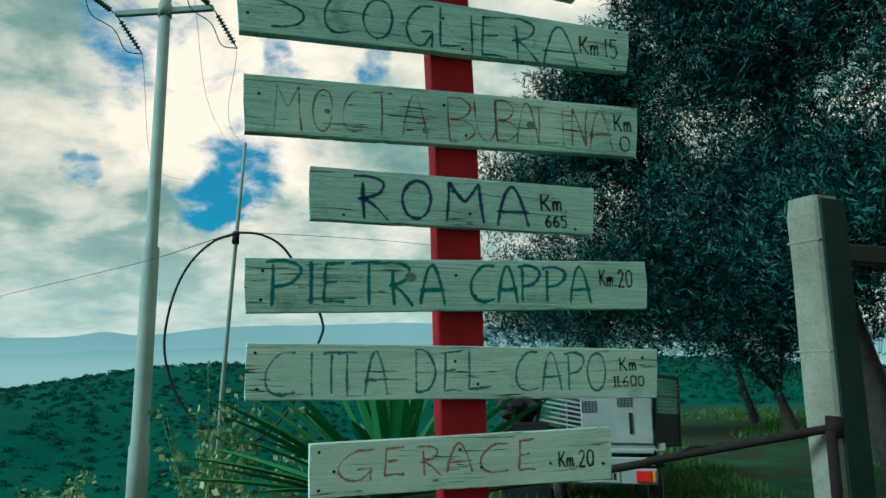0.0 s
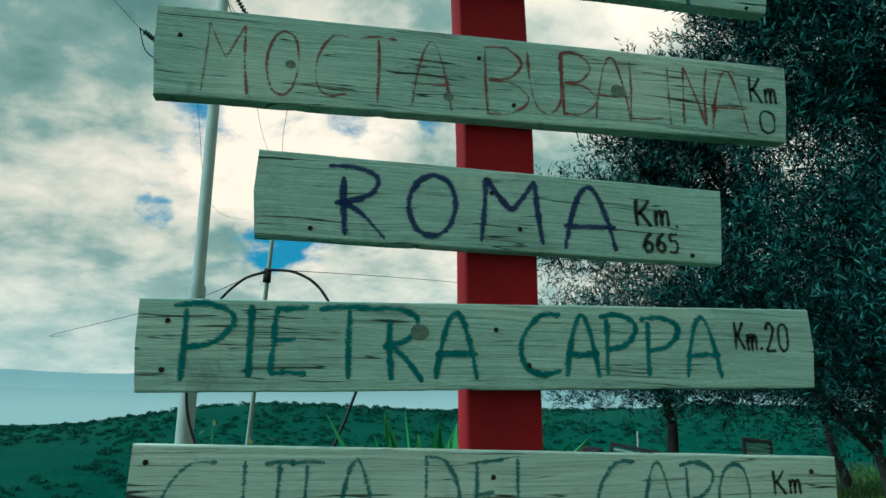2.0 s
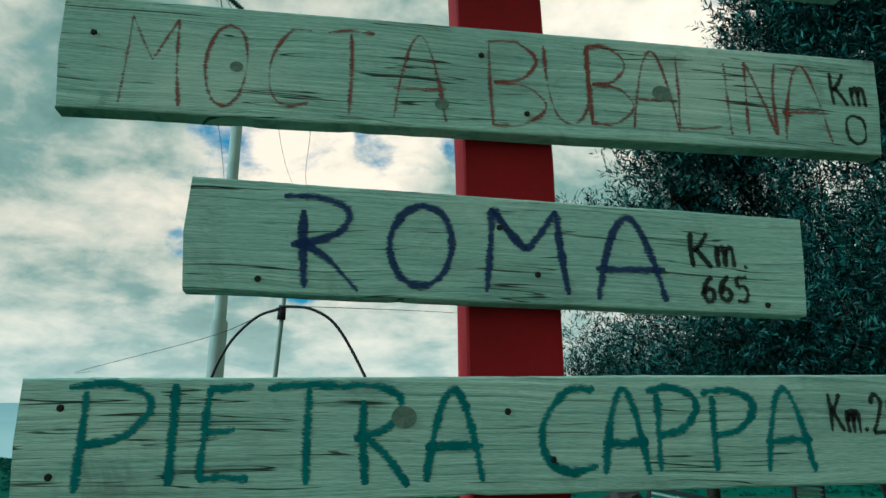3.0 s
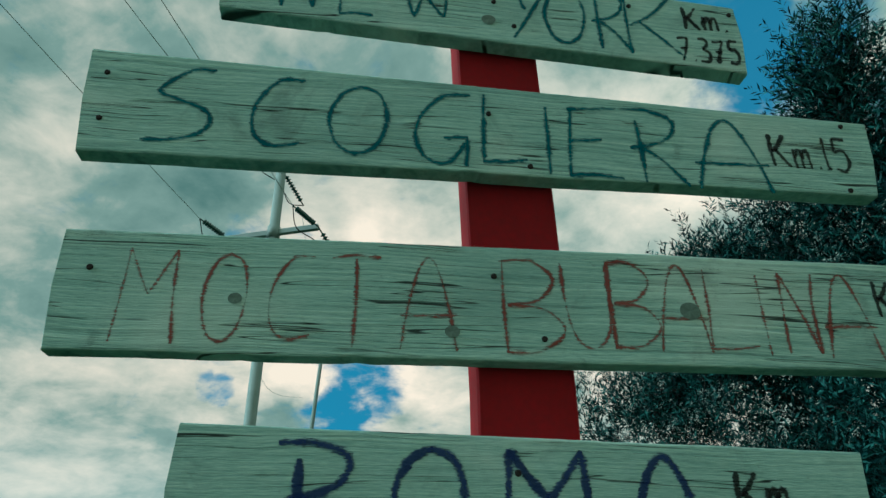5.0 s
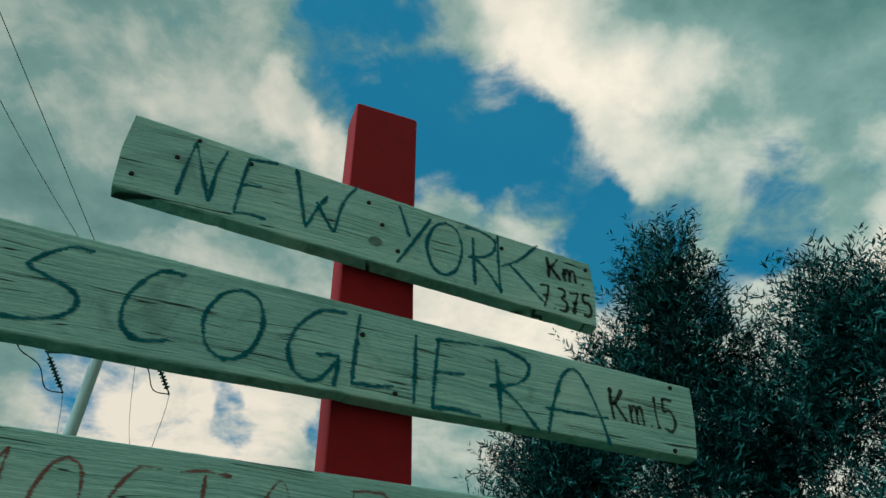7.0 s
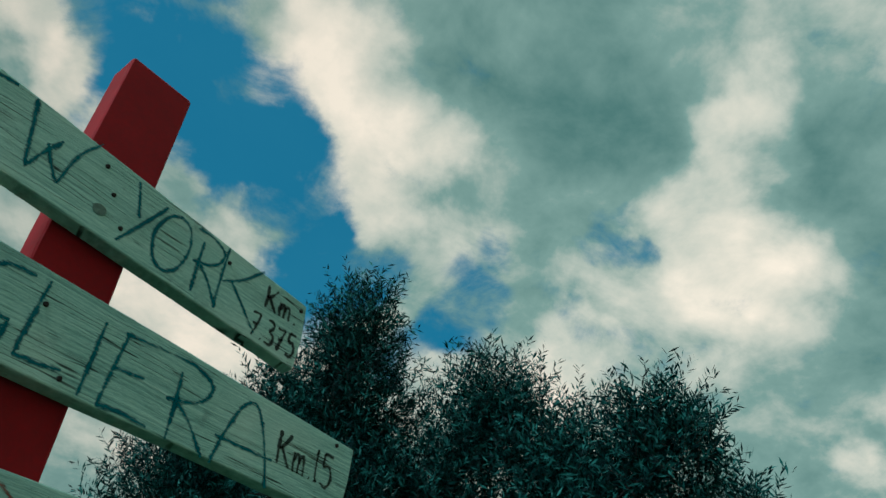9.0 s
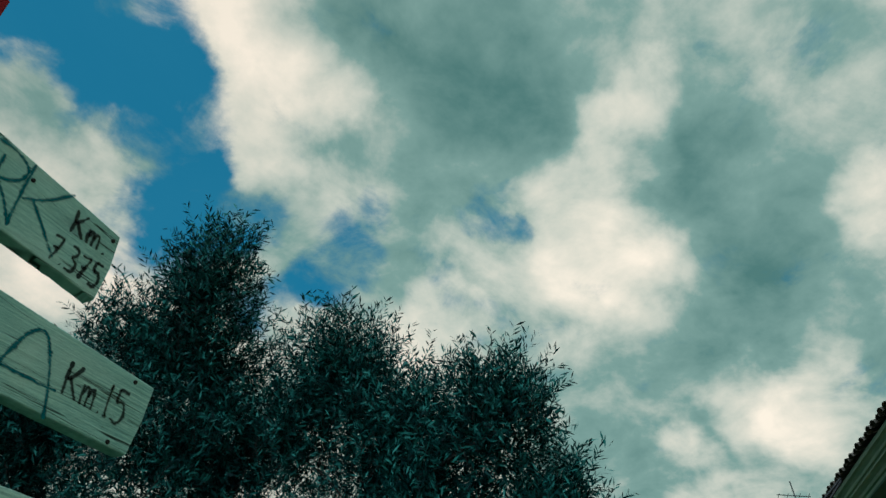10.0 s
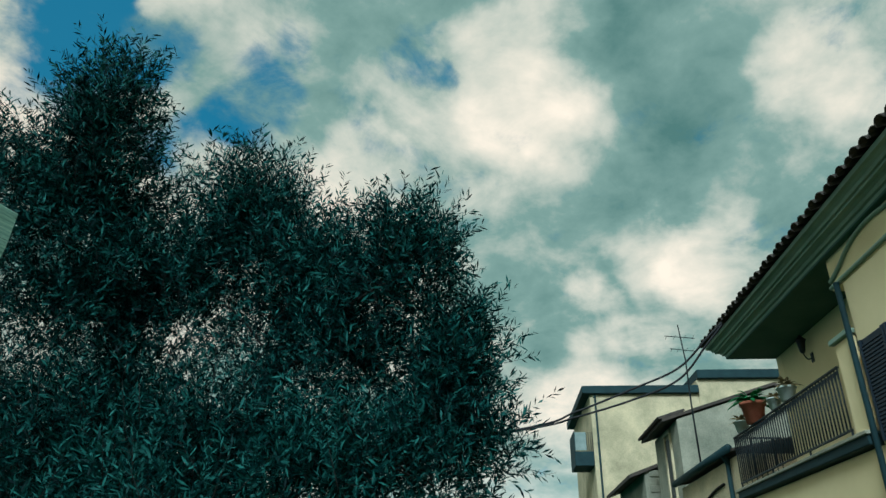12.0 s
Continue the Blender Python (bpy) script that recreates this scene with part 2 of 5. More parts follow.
def leaf(name, tones, rough=0.5, through=0.25):
    m, k, bsdf = material(name)
    own = k.add("NewGeometry").outputs["Random Per Island"]
    at = k.add("TexCoord").outputs["Object"]
    mixed = k.math("ADD", k.math("MULTIPLY", own, 0.65), k.math("MULTIPLY", k.noise(at, 1.4, 3.0), 0.35))
    n = len(tones) - 1
    colour = k.ramp(mixed, [(0.15 + 0.7 * i / n, c) for i, c in enumerate(tones)])
    k.put(bsdf.inputs["Base Color"], colour)
    bsdf.inputs["Roughness"].default_value = rough
    bsdf.inputs["Specular IOR Level"].default_value = 0.06
    if through:
        glow = k.add("BsdfTranslucent")
        k.put(glow.inputs[0], colour)
        blend = k.add("MixShader")
        blend.inputs[0].default_value = through
        k.t.links.new(bsdf.outputs[0], blend.inputs[1])
        k.t.links.new(glow.outputs[0], blend.inputs[2])
        for n_ in k.t.nodes:
            if n_.bl_idname == "ShaderNodeOutputMaterial":
                k.t.links.new(blend.outputs[0], n_.inputs[0])
    return m


WOOD = board_wood("weathered_wood")
WOOD_PALE = board_wood("bleached_wood", 0.34)
KNOT = plain("knot_wood", (0.05, 0.080, 0.068), (0.17, 0.245, 0.205), 90.0, 0.8, 0.0, 0.3, 260.0, 0.002)
RED = plain("red_paint", (0.150, 0.0025, 0.006), (0.275, 0.005, 0.010), 5.0, 0.8, 0.0, 0.2, 90.0, 0.002)
NAIL = plain("rusty_steel", (0.006, 0.006, 0.006), (0.020, 0.016, 0.014), 90.0, 0.8, 0.0)
INK_BLUE = paint("blue_paint", (0.010, 0.026, 0.105), (0.030, 0.055, 0.15), 0.0)
INK_SEA = paint("sea_blue_paint", (0.004, 0.085, 0.110), (0.020, 0.15, 0.17), 0.05)
INK_TEAL = paint("teal_paint", (0.008, 0.13, 0.14), (0.02, 0.19, 0.19), 0.01)
INK_MOSS = paint("faded_teal_paint", (0.030, 0.15, 0.15), (0.06, 0.20, 0.20), 0.085)
INK_RUST = paint("faded_red_paint", (0.19, 0.055, 0.042), (0.26, 0.13, 0.10), 0.115)
INK_ORANGE = paint("faded_orange_paint", (0.32, 0.10, 0.06), (0.40, 0.20, 0.13), 0.085)
INK_BLACK = paint("black_paint", (0.008, 0.009, 0.010), (0.03, 0.035, 0.03), 0.0)
CONCRETE = plain("old_concrete", (0.12, 0.142, 0.105), (0.28, 0.305, 0.235), 5.0, 0.9, 0.0, 0.5, 70.0, 0.006)
STEEL = plain("galvanised_steel", (0.17, 0.235, 0.205), (0.25, 0.325, 0.285), 2.0, 0.7, 0.0, 0.05)
RUST = plain("rusted_pipe", (0.005, 0.005, 0.005), (0.018, 0.014, 0.011), 14.0, 0.85, 0.0, 0.4, 120.0)
BLACK = plain("black_rubber", (0.008, 0.008, 0.009), (0.022, 0.022, 0.023), 20.0, 0.6)
BARK = plain("olive_bark", (0.008, 0.009, 0.008), (0.034, 0.033, 0.028), 9.0, 0.9, 0.0, 0.8, 45.0, 0.02)
OLIVE = leaf("olive_leaves", [(0.0008, 0.007, 0.008), (0.003, 0.024, 0.022), (0.045, 0.160, 0.136)], 0.55, 0.06)
YUCCA = leaf("yucca_leaves", [(0.018, 0.100, 0.034), (0.045, 0.20, 0.062), (0.11, 0.28, 0.10)], 0.45, 0.15)
WEED = leaf("weed_leaves", [(0.04, 0.12, 0.04), (0.12, 0.22, 0.08), (0.48, 0.52, 0.24)], 0.6, 0.3)
GRASS = leaf("grass_blades", [(0.03, 0.07, 0.015), (0.06, 0.15, 0.025), (0.11, 0.20, 0.045)], 0.6, 0.3)
SCRUB = leaf("hill_scrub", [(0.008, 0.052, 0.037), (0.012, 0.070, 0.048), (0.022, 0.092, 0.058)], 0.8, 0.3)
WHITE = plain("white_enamel", (0.17, 0.22, 0.20), (0.31, 0.36, 0.33), 3.0, 0.45, 0.0, 0.05)
DARK = plain("dark_paint", (0.006, 0.010, 0.012), (0.016, 0.022, 0.024), 8.0, 0.5)
POST_SHADE = plain("post_side_shade", (0.006, 0.020, 0.020), (0.016, 0.040, 0.038), 4.0, 0.8, 0.0, 0.3, 60.0)
LENS_RED = plain("red_lens", (0.42, 0.01, 0.01), (0.55, 0.02, 0.015), 30.0, 0.2)
LENS_AMBER = plain("amber_lens", (0.5, 0.16, 0.02), (0.6, 0.22, 0.03), 30.0, 0.2)
STUCCO = plain("yellow_stucco", (0.76, 0.62, 0.32), (0.88, 0.74, 0.43), 0.8, 0.9, 0.0, 0.25, 60.0)
STUCCO_OLD = plain("stained_stucco", (0.30, 0.27, 0.165), (0.74, 0.61, 0.38), 0.8, 0.9, 0.0, 0.35, 25.0)
STUCCO_GREY = plain("grey_render", (0.16, 0.17, 0.125), (0.40, 0.38, 0.285), 1.2, 0.92, 0.0, 0.4, 25.0)
CORNICE = plain("cream_cornice", (0.22, 0.30, 0.225), (0.34, 0.42, 0.32), 2.0, 0.8, 0.0, 0.1)
# shade under the eaves is put into this colour, darker than the cornice
SOFFIT = plain("soffit_shade_green", (0.055, 0.115, 0.090), (0.095, 0.165, 0.130), 1.5, 0.8, 0.0, 0.1)
SLATE = plain("dark_flashing", (0.010, 0.026, 0.030), (0.022, 0.050, 0.054), 2.0, 0.7)
TILE = plain("clay_tile", (0.035, 0.032, 0.028), (0.095, 0.075, 0.060), 3.0, 0.85, 0.0, 0.3, 40.0)
GLAZE = plain("white_glaze", (0.42, 0.46, 0.40), (0.62, 0.66, 0.58), 8.0, 0.4)
TERRACOTTA = plain("terracotta", (0.26, 0.075, 0.04), (0.38, 0.13, 0.07), 8.0, 0.8)
SHUTTER = plain("blue_black_shutter", (0.006, 0.012, 0.022), (0.013, 0.024, 0.040), 5.0, 0.5)


# ---- building helpers ----
def mesh(name, verts, faces, smooth=False):
    me = bpy.data.meshes.new(name)
    me.from_pydata([tuple(v) for v in verts], [], faces)
    if smooth:
        me.shade_smooth()
    return me


def part(name, data, mat, parent=None, label="", m=None):
    """Links a mesh or a bmesh as one object, under a thing or a part if one is given."""
    if isinstance(data, bmesh.types.BMesh):
        me = bpy.data.meshes.new(name)
        data.to_mesh(me)
        data.free()
        data = me
    if mat and not data.materials:
        data.materials.append(mat)
    ob = new(name, data)
    if m is not None:
        ob.matrix_basis = m
    if parent is not None:
        ob.parent = parent
    if label:
        tagged(ob, label)
    return ob


def thing(name, m, label, category, group="", kind=""):
    return_ob = new(name)
    return_ob.matrix_basis = m
    return_ob.empty_display_size = 0.1
    return tagged(return_ob, label, category, group, kind)


def box(x0, x1, y0, y1, z0, z1, edge=0.004):
    bm = bmesh.new()
    bmesh.ops.create_cube(bm, size=1.0)
    for v in bm.verts:
        v.co = ((x0 + x1) / 2 + v.co.x * (x1 - x0), (y0 + y1) / 2 + v.co.y * (y1 - y0), (z0 + z1) / 2 + v.co.z * (z1 - z0))
    if edge:
        bmesh.ops.bevel(bm, geom=bm.edges[:], offset=edge, segments=1, affect="EDGES")
    return bm


def prism(outline, y0, y1):
    """An outline in x, z drawn through from y0 to y1."""
    n = len(outline)
    v = [(x, y0, z) for x, z in outline] + [(x, y1, z) for x, z in outline]
    f = [tuple(range(n)), tuple(range(2 * n - 1, n - 1, -1))] + [(i, n + i, n + (i + 1) % n, (i + 1) % n) for i in range(n)]
    return mesh("prism", v, f)


def tube_data(points, radii, sides=8, start=0):
    """Verts and faces of a tube along points, closed at its ends."""
    pts = [Vector(p) for p in points]
    if not hasattr(radii, "__len__"):
        radii = [radii] * len(pts)
    verts, faces = [], []
    side = None
    for i, p in enumerate(pts):
        d = (pts[min(i + 1, len(pts) - 1)] - pts[max(i - 1, 0)]).normalized()
        if side is None:
            side = d.orthogonal().normalized()
        side = (side - d * side.dot(d)).normalized()
        other = d.cross(side)
        for j in range(sides):
            a = 2 * math.pi * j / sides
            verts.append(p + (side * math.cos(a) + other * math.sin(a)) * radii[i])
    for i in range(len(pts) - 1):
        for j in range(sides):
            a, b = start + i * sides + j, start + i * sides + (j + 1) % sides
            faces.append((a, b, b + sides, a + sides))
    faces.append(tuple(start + j for j in range(sides))[::-1])
    faces.append(tuple(start + (len(pts) - 1) * sides + j for j in range(sides)))
    return verts, faces


def tube(points, radii, sides=8):
    return mesh("tube", *tube_data(points, radii, sides), smooth=sides > 5)


def tubes(lines, sides=5):
    verts, faces = [], []
    for points, radii in lines:
        v, f = tube_data(points, radii, sides, len(verts))
        verts += v
        faces += f
    return mesh("tubes", verts, faces, smooth=True)


def smooth_line(pts, n=8):
    """A soft line through the points."""
    p = [Vector(q) for q in pts]
    p = [p[0] * 2 - p[1]] + p + [p[-1] * 2 - p[-2]]
    out = []
    for i in range(1, len(p) - 2):
        a, b, c, d = p[i - 1:i + 3]
        for j in range(n):
            t = j / n
            out.append(0.5 * ((2 * b) + (c - a) * t + (2 * a - 5 * b + 4 * c - d) * t * t + (3 * b - a - 3 * c + d) * t ** 3))
    return out + [p[-2]]


def quads(name, corners, mat_smooth=False):
    """One mesh of many loose four-cornered faces; corners: array of n x 4 x 3."""
    n = len(corners)
    me = bpy.data.meshes.new(name)
    me.vertices.add(4 * n)
    me.vertices.foreach_set("co", np.ascontiguousarray(corners, dtype=np.float32).ravel())
    me.loops.add(4 * n)
    me.loops.foreach_set("vertex_index", np.arange(4 * n, dtype=np.int32))
    me.polygons.add(n)
    me.polygons.foreach_set("loop_start", np.arange(0, 4 * n, 4, dtype=np.int32))
    me.update(calc_edges=True)
    return me


# ---- the ground ----
def height(x, y):
    """Terrace round the sign, a drop to the valley on the left and ahead, a scrubby hill beyond."""
    r = math.hypot(x, y)
    az = math.degrees(math.atan2(x, y))
    right = min(1.0, max(0.0, (az + 6) / 14))
    right = right * right * (3 - 2 * right)
    if az < -120:
        right = 1.0
    edge = 6.5 + 21 * right
    drop = min(1.0, max(0.0, (r - edge) / 26))
    h = -9.0 * drop * drop * (3 - 2 * drop)
    rise = min(1.0, max(0.0, (r - 45) / 75))
    climb = min(1.0, max(0.0, (az + 42) / 26))
    crest = 8.9 + 1.5 * climb + 0.35 * math.sin(az * 0.21) + 0.4 * right
    h += crest * rise * rise * (3 - 2 * rise)
    fall = min(1.0, max(0.0, (r - 135) / 300))
    h -= 30 * fall
    if r > 8:
        h += noise.noise(Vector((x * 0.03, y * 0.03, 0.0))) * min(2.2, (r - 8) * 0.03)
    h += noise.noise(Vector((x * 0.7, y * 0.7, 3.0))) * 0.04 * min(1.0, r / 3)
    return h


def ground_material():
    m, k, bsdf = material("ground_soil")
    at = k.add("TexCoord").outputs["Object"]
    big, mid, small = k.noise(at, 0.12, 6.0, 0.6), k.noise(at, 1.6, 6.0, 0.6), k.noise(at, 24.0, 4.0, 0.6)
    soil = k.ramp(small, [(0.3, (0.018, 0.021, 0.013)), (0.7, (0.052, 0.052, 0.032))])
    green = k.ramp(mid, [(0.3, (0.014, 0.038, 0.020)), (0.55, (0.020, 0.062, 0.026)), (0.75, (0.038, 0.098, 0.036))])
    colour = k.mix(k.step(k.math("ADD", k.math("MULTIPLY", big, 0.5), k.math("MULTIPLY", mid, 0.5)), 0.40, 0.56), soil, green)
    # beyond the terrace the slopes are overgrown
    wild = k.step(k.vec("LENGTH", at), 16.0, 34.0)
    colour = k.mix(wild, colour, k.ramp(k.math("ADD", k.math("MULTIPLY", mid, 0.5), k.math("MULTIPLY", big, 0.5)), [(0.35, (0.005, 0.046, 0.032)), (0.65, (0.013, 0.080, 0.052))]))
    k.put(bsdf.inputs["Base Color"], colour)
    bsdf.inputs["Roughness"].default_value = 0.95
    bsdf.inputs["Specular IOR Level"].default_value = 0.03
    bump(k, bsdf, k.math("ADD", mid, small), 0.5, 0.06)
    return m


def build_ground():
    rings = [0.0] + [0.8 * 1.085 ** i for i in range(104)]
    sides = 240
    verts, faces = [(0, 0, height(0, 0.01))], []
    for r in rings[1:]:
        for j in range(sides):
            a = 2 * math.pi * j / sides
            x, y = r * math.sin(a), r * math.cos(a)
            verts.append((x, y, height(x, y)))
    for j in range(sides):
        faces.append((0, 1 + (j + 1) % sides, 1 + j))
    for i in range(len(rings) - 2):
        for j in range(sides):
            a, b = 1 + i * sides + j, 1 + i * sides + (j + 1) % sides
            faces.append((a, b, b + sides, a + sides))
    tagged(part("ground", mesh("ground", verts, faces, True), ground_material()), "grassy soil terrace falling to a scrub-covered valley", "ground", kind="structure")


build_ground()


def build_mountains():
    """Blue ridges across the valley: two long backdrops far off, haze painted as glow."""
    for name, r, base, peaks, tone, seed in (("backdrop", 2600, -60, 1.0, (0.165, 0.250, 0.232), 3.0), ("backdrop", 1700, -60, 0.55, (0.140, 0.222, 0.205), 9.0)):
        m, k, bsdf = material("haze_glow_ridge")
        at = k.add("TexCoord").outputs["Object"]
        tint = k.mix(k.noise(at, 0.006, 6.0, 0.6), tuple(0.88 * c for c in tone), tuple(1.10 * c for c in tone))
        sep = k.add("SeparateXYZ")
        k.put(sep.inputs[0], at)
        # paler towards the foot: distance haze mixed into the emitted colour
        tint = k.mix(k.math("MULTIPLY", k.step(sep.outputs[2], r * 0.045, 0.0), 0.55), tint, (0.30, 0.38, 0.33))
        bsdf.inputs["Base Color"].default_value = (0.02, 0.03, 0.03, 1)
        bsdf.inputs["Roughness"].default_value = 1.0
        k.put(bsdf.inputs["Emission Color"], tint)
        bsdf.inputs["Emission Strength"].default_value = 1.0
        verts, faces = [], []
        n = 360
        for i in range(n + 1):
            a = radians(-80 + 160 * i / n)
            ridge = 0.042 + 0.0045 * noise.fractal(Vector((a * 5.0, seed, 0)), 1.0, 2.1, 6)
            ridge += 0.008 * math.exp(-((a + 0.54) / 0.035) ** 2) + 0.009 * math.exp(-((a + 0.42) / 0.07) ** 2) + 0.021 * math.exp(-((a + 0.16) / 0.24) ** 2)
            top = 1.5 + r * ridge * peaks
            for z in (base, base + (top - base) * 0.6, top):
                verts.append((r * math.sin(a), r * math.cos(a), z))
        for i in range(n):
            for j in range(2):
                a = i * 3 + j
                faces.append((a, a + 3, a + 4, a + 1))
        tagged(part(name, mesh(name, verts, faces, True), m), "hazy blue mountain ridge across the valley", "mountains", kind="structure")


build_mountains()


# ---- the signpost ----
SIGN = pose(0.0045, 2.018, 0.0, 0, 0, 21.5)
signpost = thing("signpost", SIGN, "red wooden signpost with seven hand-painted weathered boards", "signpost")


def post_mesh():
    """Square post, 0.13 by 0.10, leaning a little, with rubbed edges and a slanting top."""
    verts, faces = [], []
    levels = [-0.3, 0.2, 0.8, 1.33, 1.8, 2.1, 2.38, 2.8, 3.096, 3.100]
    for i, z in enumerate(levels):
        lean = -0.012 * (min(z, 2.1) - 1.31) - 0.040 * max(0.0, min(z, 3.0) - 2.1)
        x0, x1 = -0.014 + lean, 0.121 + lean
        y0, y1, c = 0.035, 0.108, 0.003
        if i == len(levels) - 1:
            x0, x1, y0, y1 = x0 + 0.002, x1 - 0.002, y0 + 0.002, y1 - 0.002
        w = 0.0016 * math.sin(z * 9)
        verts += [(x0 + c, y0, z), (x1 - c, y0, z), (x1 + w, y0 + c, z), (x1 + w, y1 - c, z), (x1 - c, y1, z), (x0 + c, y1, z), (x0 + w, y1 - c, z), (x0 + w, y0 + c, z)]
    for i in range(len(levels) - 1):
        for j in range(8):
            a, b = i * 8 + j, i * 8 + (j + 1) % 8
            faces.append((a, b, b + 8, a + 8))
    last = 8 * (len(levels) - 1)
    faces.append(tuple(last + j for j in range(8)))
    return mesh("post", verts, faces)


part("post", post_mesh(), RED, signpost, "red-painted square timber post")


def board_mesh(tl, tr, br, bl, seed, thick=0.034):
    """A sawn board between four corners: rounded, slightly ragged edges and worn ends."""
    rnd = random.Random(seed)
    ring = [(0.003, 0.0), (0.0008, 0.006), (0.0, 0.02), (0.0, 0.5), (0.0, 0.98), (0.0008, 0.994), (0.003, 1.0), (thick - 0.004, 1.0), (thick, 0.97), (thick, 0.03), (thick - 0.004, 0.0)]
    n = 56
    verts, faces = [], []
    nicks = {rnd.randrange(3, n - 3): rnd.uniform(0.001, 0.0025) for _ in range(2)}
    for i in range(n + 1):
        s = i / n
        top = Vector((tl[0] + (tr[0] - tl[0]) * s, 0, tl[1] + (tr[1] - tl[1]) * s))
        low = Vector((bl[0] + (br[0] - bl[0]) * s, 0, bl[1] + (br[1] - bl[1]) * s))
        top.z += 0.0011 * noise.noise(Vector((s * 7, seed, 0))) + 0.0007 * noise.noise(Vector((s * 60, seed, 1)))
        low.z += 0.0013 * noise.noise(Vector((s * 6, seed, 5))) + 0.0007 * noise.noise(Vector((s * 60, seed, 7))) + nicks.get(i, 0.0)
        for y, t in ring:
            p = low.lerp(top, t)
            if i in (0, n):
                inward = 1 if i == 0 else -1
                ragged = 0.004 * noise.noise(Vector((t * 7, seed, 11 + i)))
                corner = 0.009 * max(0.0, abs(t - 0.5) - 0.40) / 0.10 * (0.4 + abs(noise.noise(Vector((t * 3.1, seed * 1.7, i)))) * 1.8)
                p.x += inward * (corner * 0.8 + abs(ragged) - 0.005) + (0.0015 * inward if y < 0.001 else 0)
            verts.append((p.x, y, p.z))
    m = len(ring)
    for i in range(n):
        for j in range(m):
            a, b = i * m + j, i * m + (j + 1) % m
            faces.append((a, a + m, b + m, b))
    faces.append(tuple(range(m)))
    faces.append(tuple(n * m + j for j in range(m))[::-1])
    return mesh("board", verts, faces)


# hand-drawn capitals, as strokes in a unit square; "~" marks a round stroke
STROKES = {
    "A": ["~0,0 .12,.45 .3,.86 .5,1 .68,.84 .88,.4 1,0", "-.02,.36 1.02,.38"],
    "B": ["0.05,1 .1,0", "~0,.98 .5,1 .85,.8 .6,.56 .12,.5", "~.12,.5 .7,.46 1,.24 .6,.02 .08,0"],
    "C": ["~1,.98 .5,.96 .1,.66 0,.36 .14,.1 .5,0 1,.06"],
    "D": ["0.06,1 .06,0", "~0,1 .6,.92 1,.5 .7,.1 .06,0"],
    "E": ["~.95,1 .5,.97 .08,.95", ".14,.95 .06,.02", ".1,.5 .65,.54", "~.04,.02 .5,.05 .95,.02"],
    "G": ["~1,1 .5,.96 .1,.66 0,.34 .2,.06 .6,.02 .9,.3", ".5,.36 .95,.38", ".93,.38 .9,-.02"],
    "I": [".5,1 .55,0"],
    "K": [".05,1 .08,0", "~.9,1 .5,.66 .1,.46", "~.25,.55 .6,.3 1,0"],
    "L": ["0.06,1 .03,.04", "~0,.03 .5,.04 1,.08"],
    "M": ["0.02,0 .1,1", ".1,1 .5,.5", ".5,.5 .88,1", ".88,1 1,0"],
    "N": ["0.03,0 .12,1", ".12,1 .85,.02", "~.85,.02 .86,.6 1,1"],
    "O": ["~.55,1 .2,.86 0,.5 .16,.12 .5,0 .84,.14 1,.52 .86,.88 .5,1"],
    "P": [".22,.92 .2,0", "~0,.95 .5,1 .95,.9 1,.72 .7,.5 .2,.42"],
    "R": [".2,.85 .26,0", "~-.08,1 .4,1 .8,.9 .84,.74 .6,.56 .05,.46", "~.2,.5 .6,.3 1,-.02"],
    "S": ["~1,1 .6,.98 .15,.68 .5,.56 .95,.42 .98,.2 .6,.04 0,0"],
    "T": [".5,.96 .5,0", "~0,.96 .5,1 1,.98"],
    "U": ["~0,1 .06,.5 .25,.1 .6,0 .9,.2 .95,.6", ".92,1 1,0"],
    "W": [".02,1 .3,0", ".3,0 .55,.65", ".4,.5 .72,.04", "~.72,.04 .8,.6 1,1"],
    "Y": [".05,1 .4,.48", "1,.9 .1,0"],
    "m": ["0,.6 .05,0", "~.03,.3 .2,.55 .38,.5 .42,0", "~.42,.3 .6,.56 .8,.5 .86,0"],
    ".": [".4,.06 .6,.02"],
    "0": ["~.5,1 .1,.8 .1,.2 .5,0 .9,.2 .92,.8 .5,1"],
    "1": [".2,.8 .6,1", ".6,1 .6,0", ".2,0 1,0"],
    "2": ["~.05,.75 .4,1 .85,.8 .5,.35 .05,0", ".05,0 1,.02"],
    "3": ["~.1,1 .7,1 .85,.78 .4,.56", "~.4,.56 .95,.4 .8,.06 .05,.02"],
    "5": [".95,1 .2,1", ".2,1 .15,.58", "~.15,.58 .7,.62 .92,.3 .6,0 .05,.06"],
    "6": ["~.8,1 .3,.7 .08,.3 .4,0 .85,.14 .8,.42 .4,.5 .12,.3"],
    "7": ["0,.95 .95,1", ".95,1 .3,0", ".2,.5 .8,.54"],
}


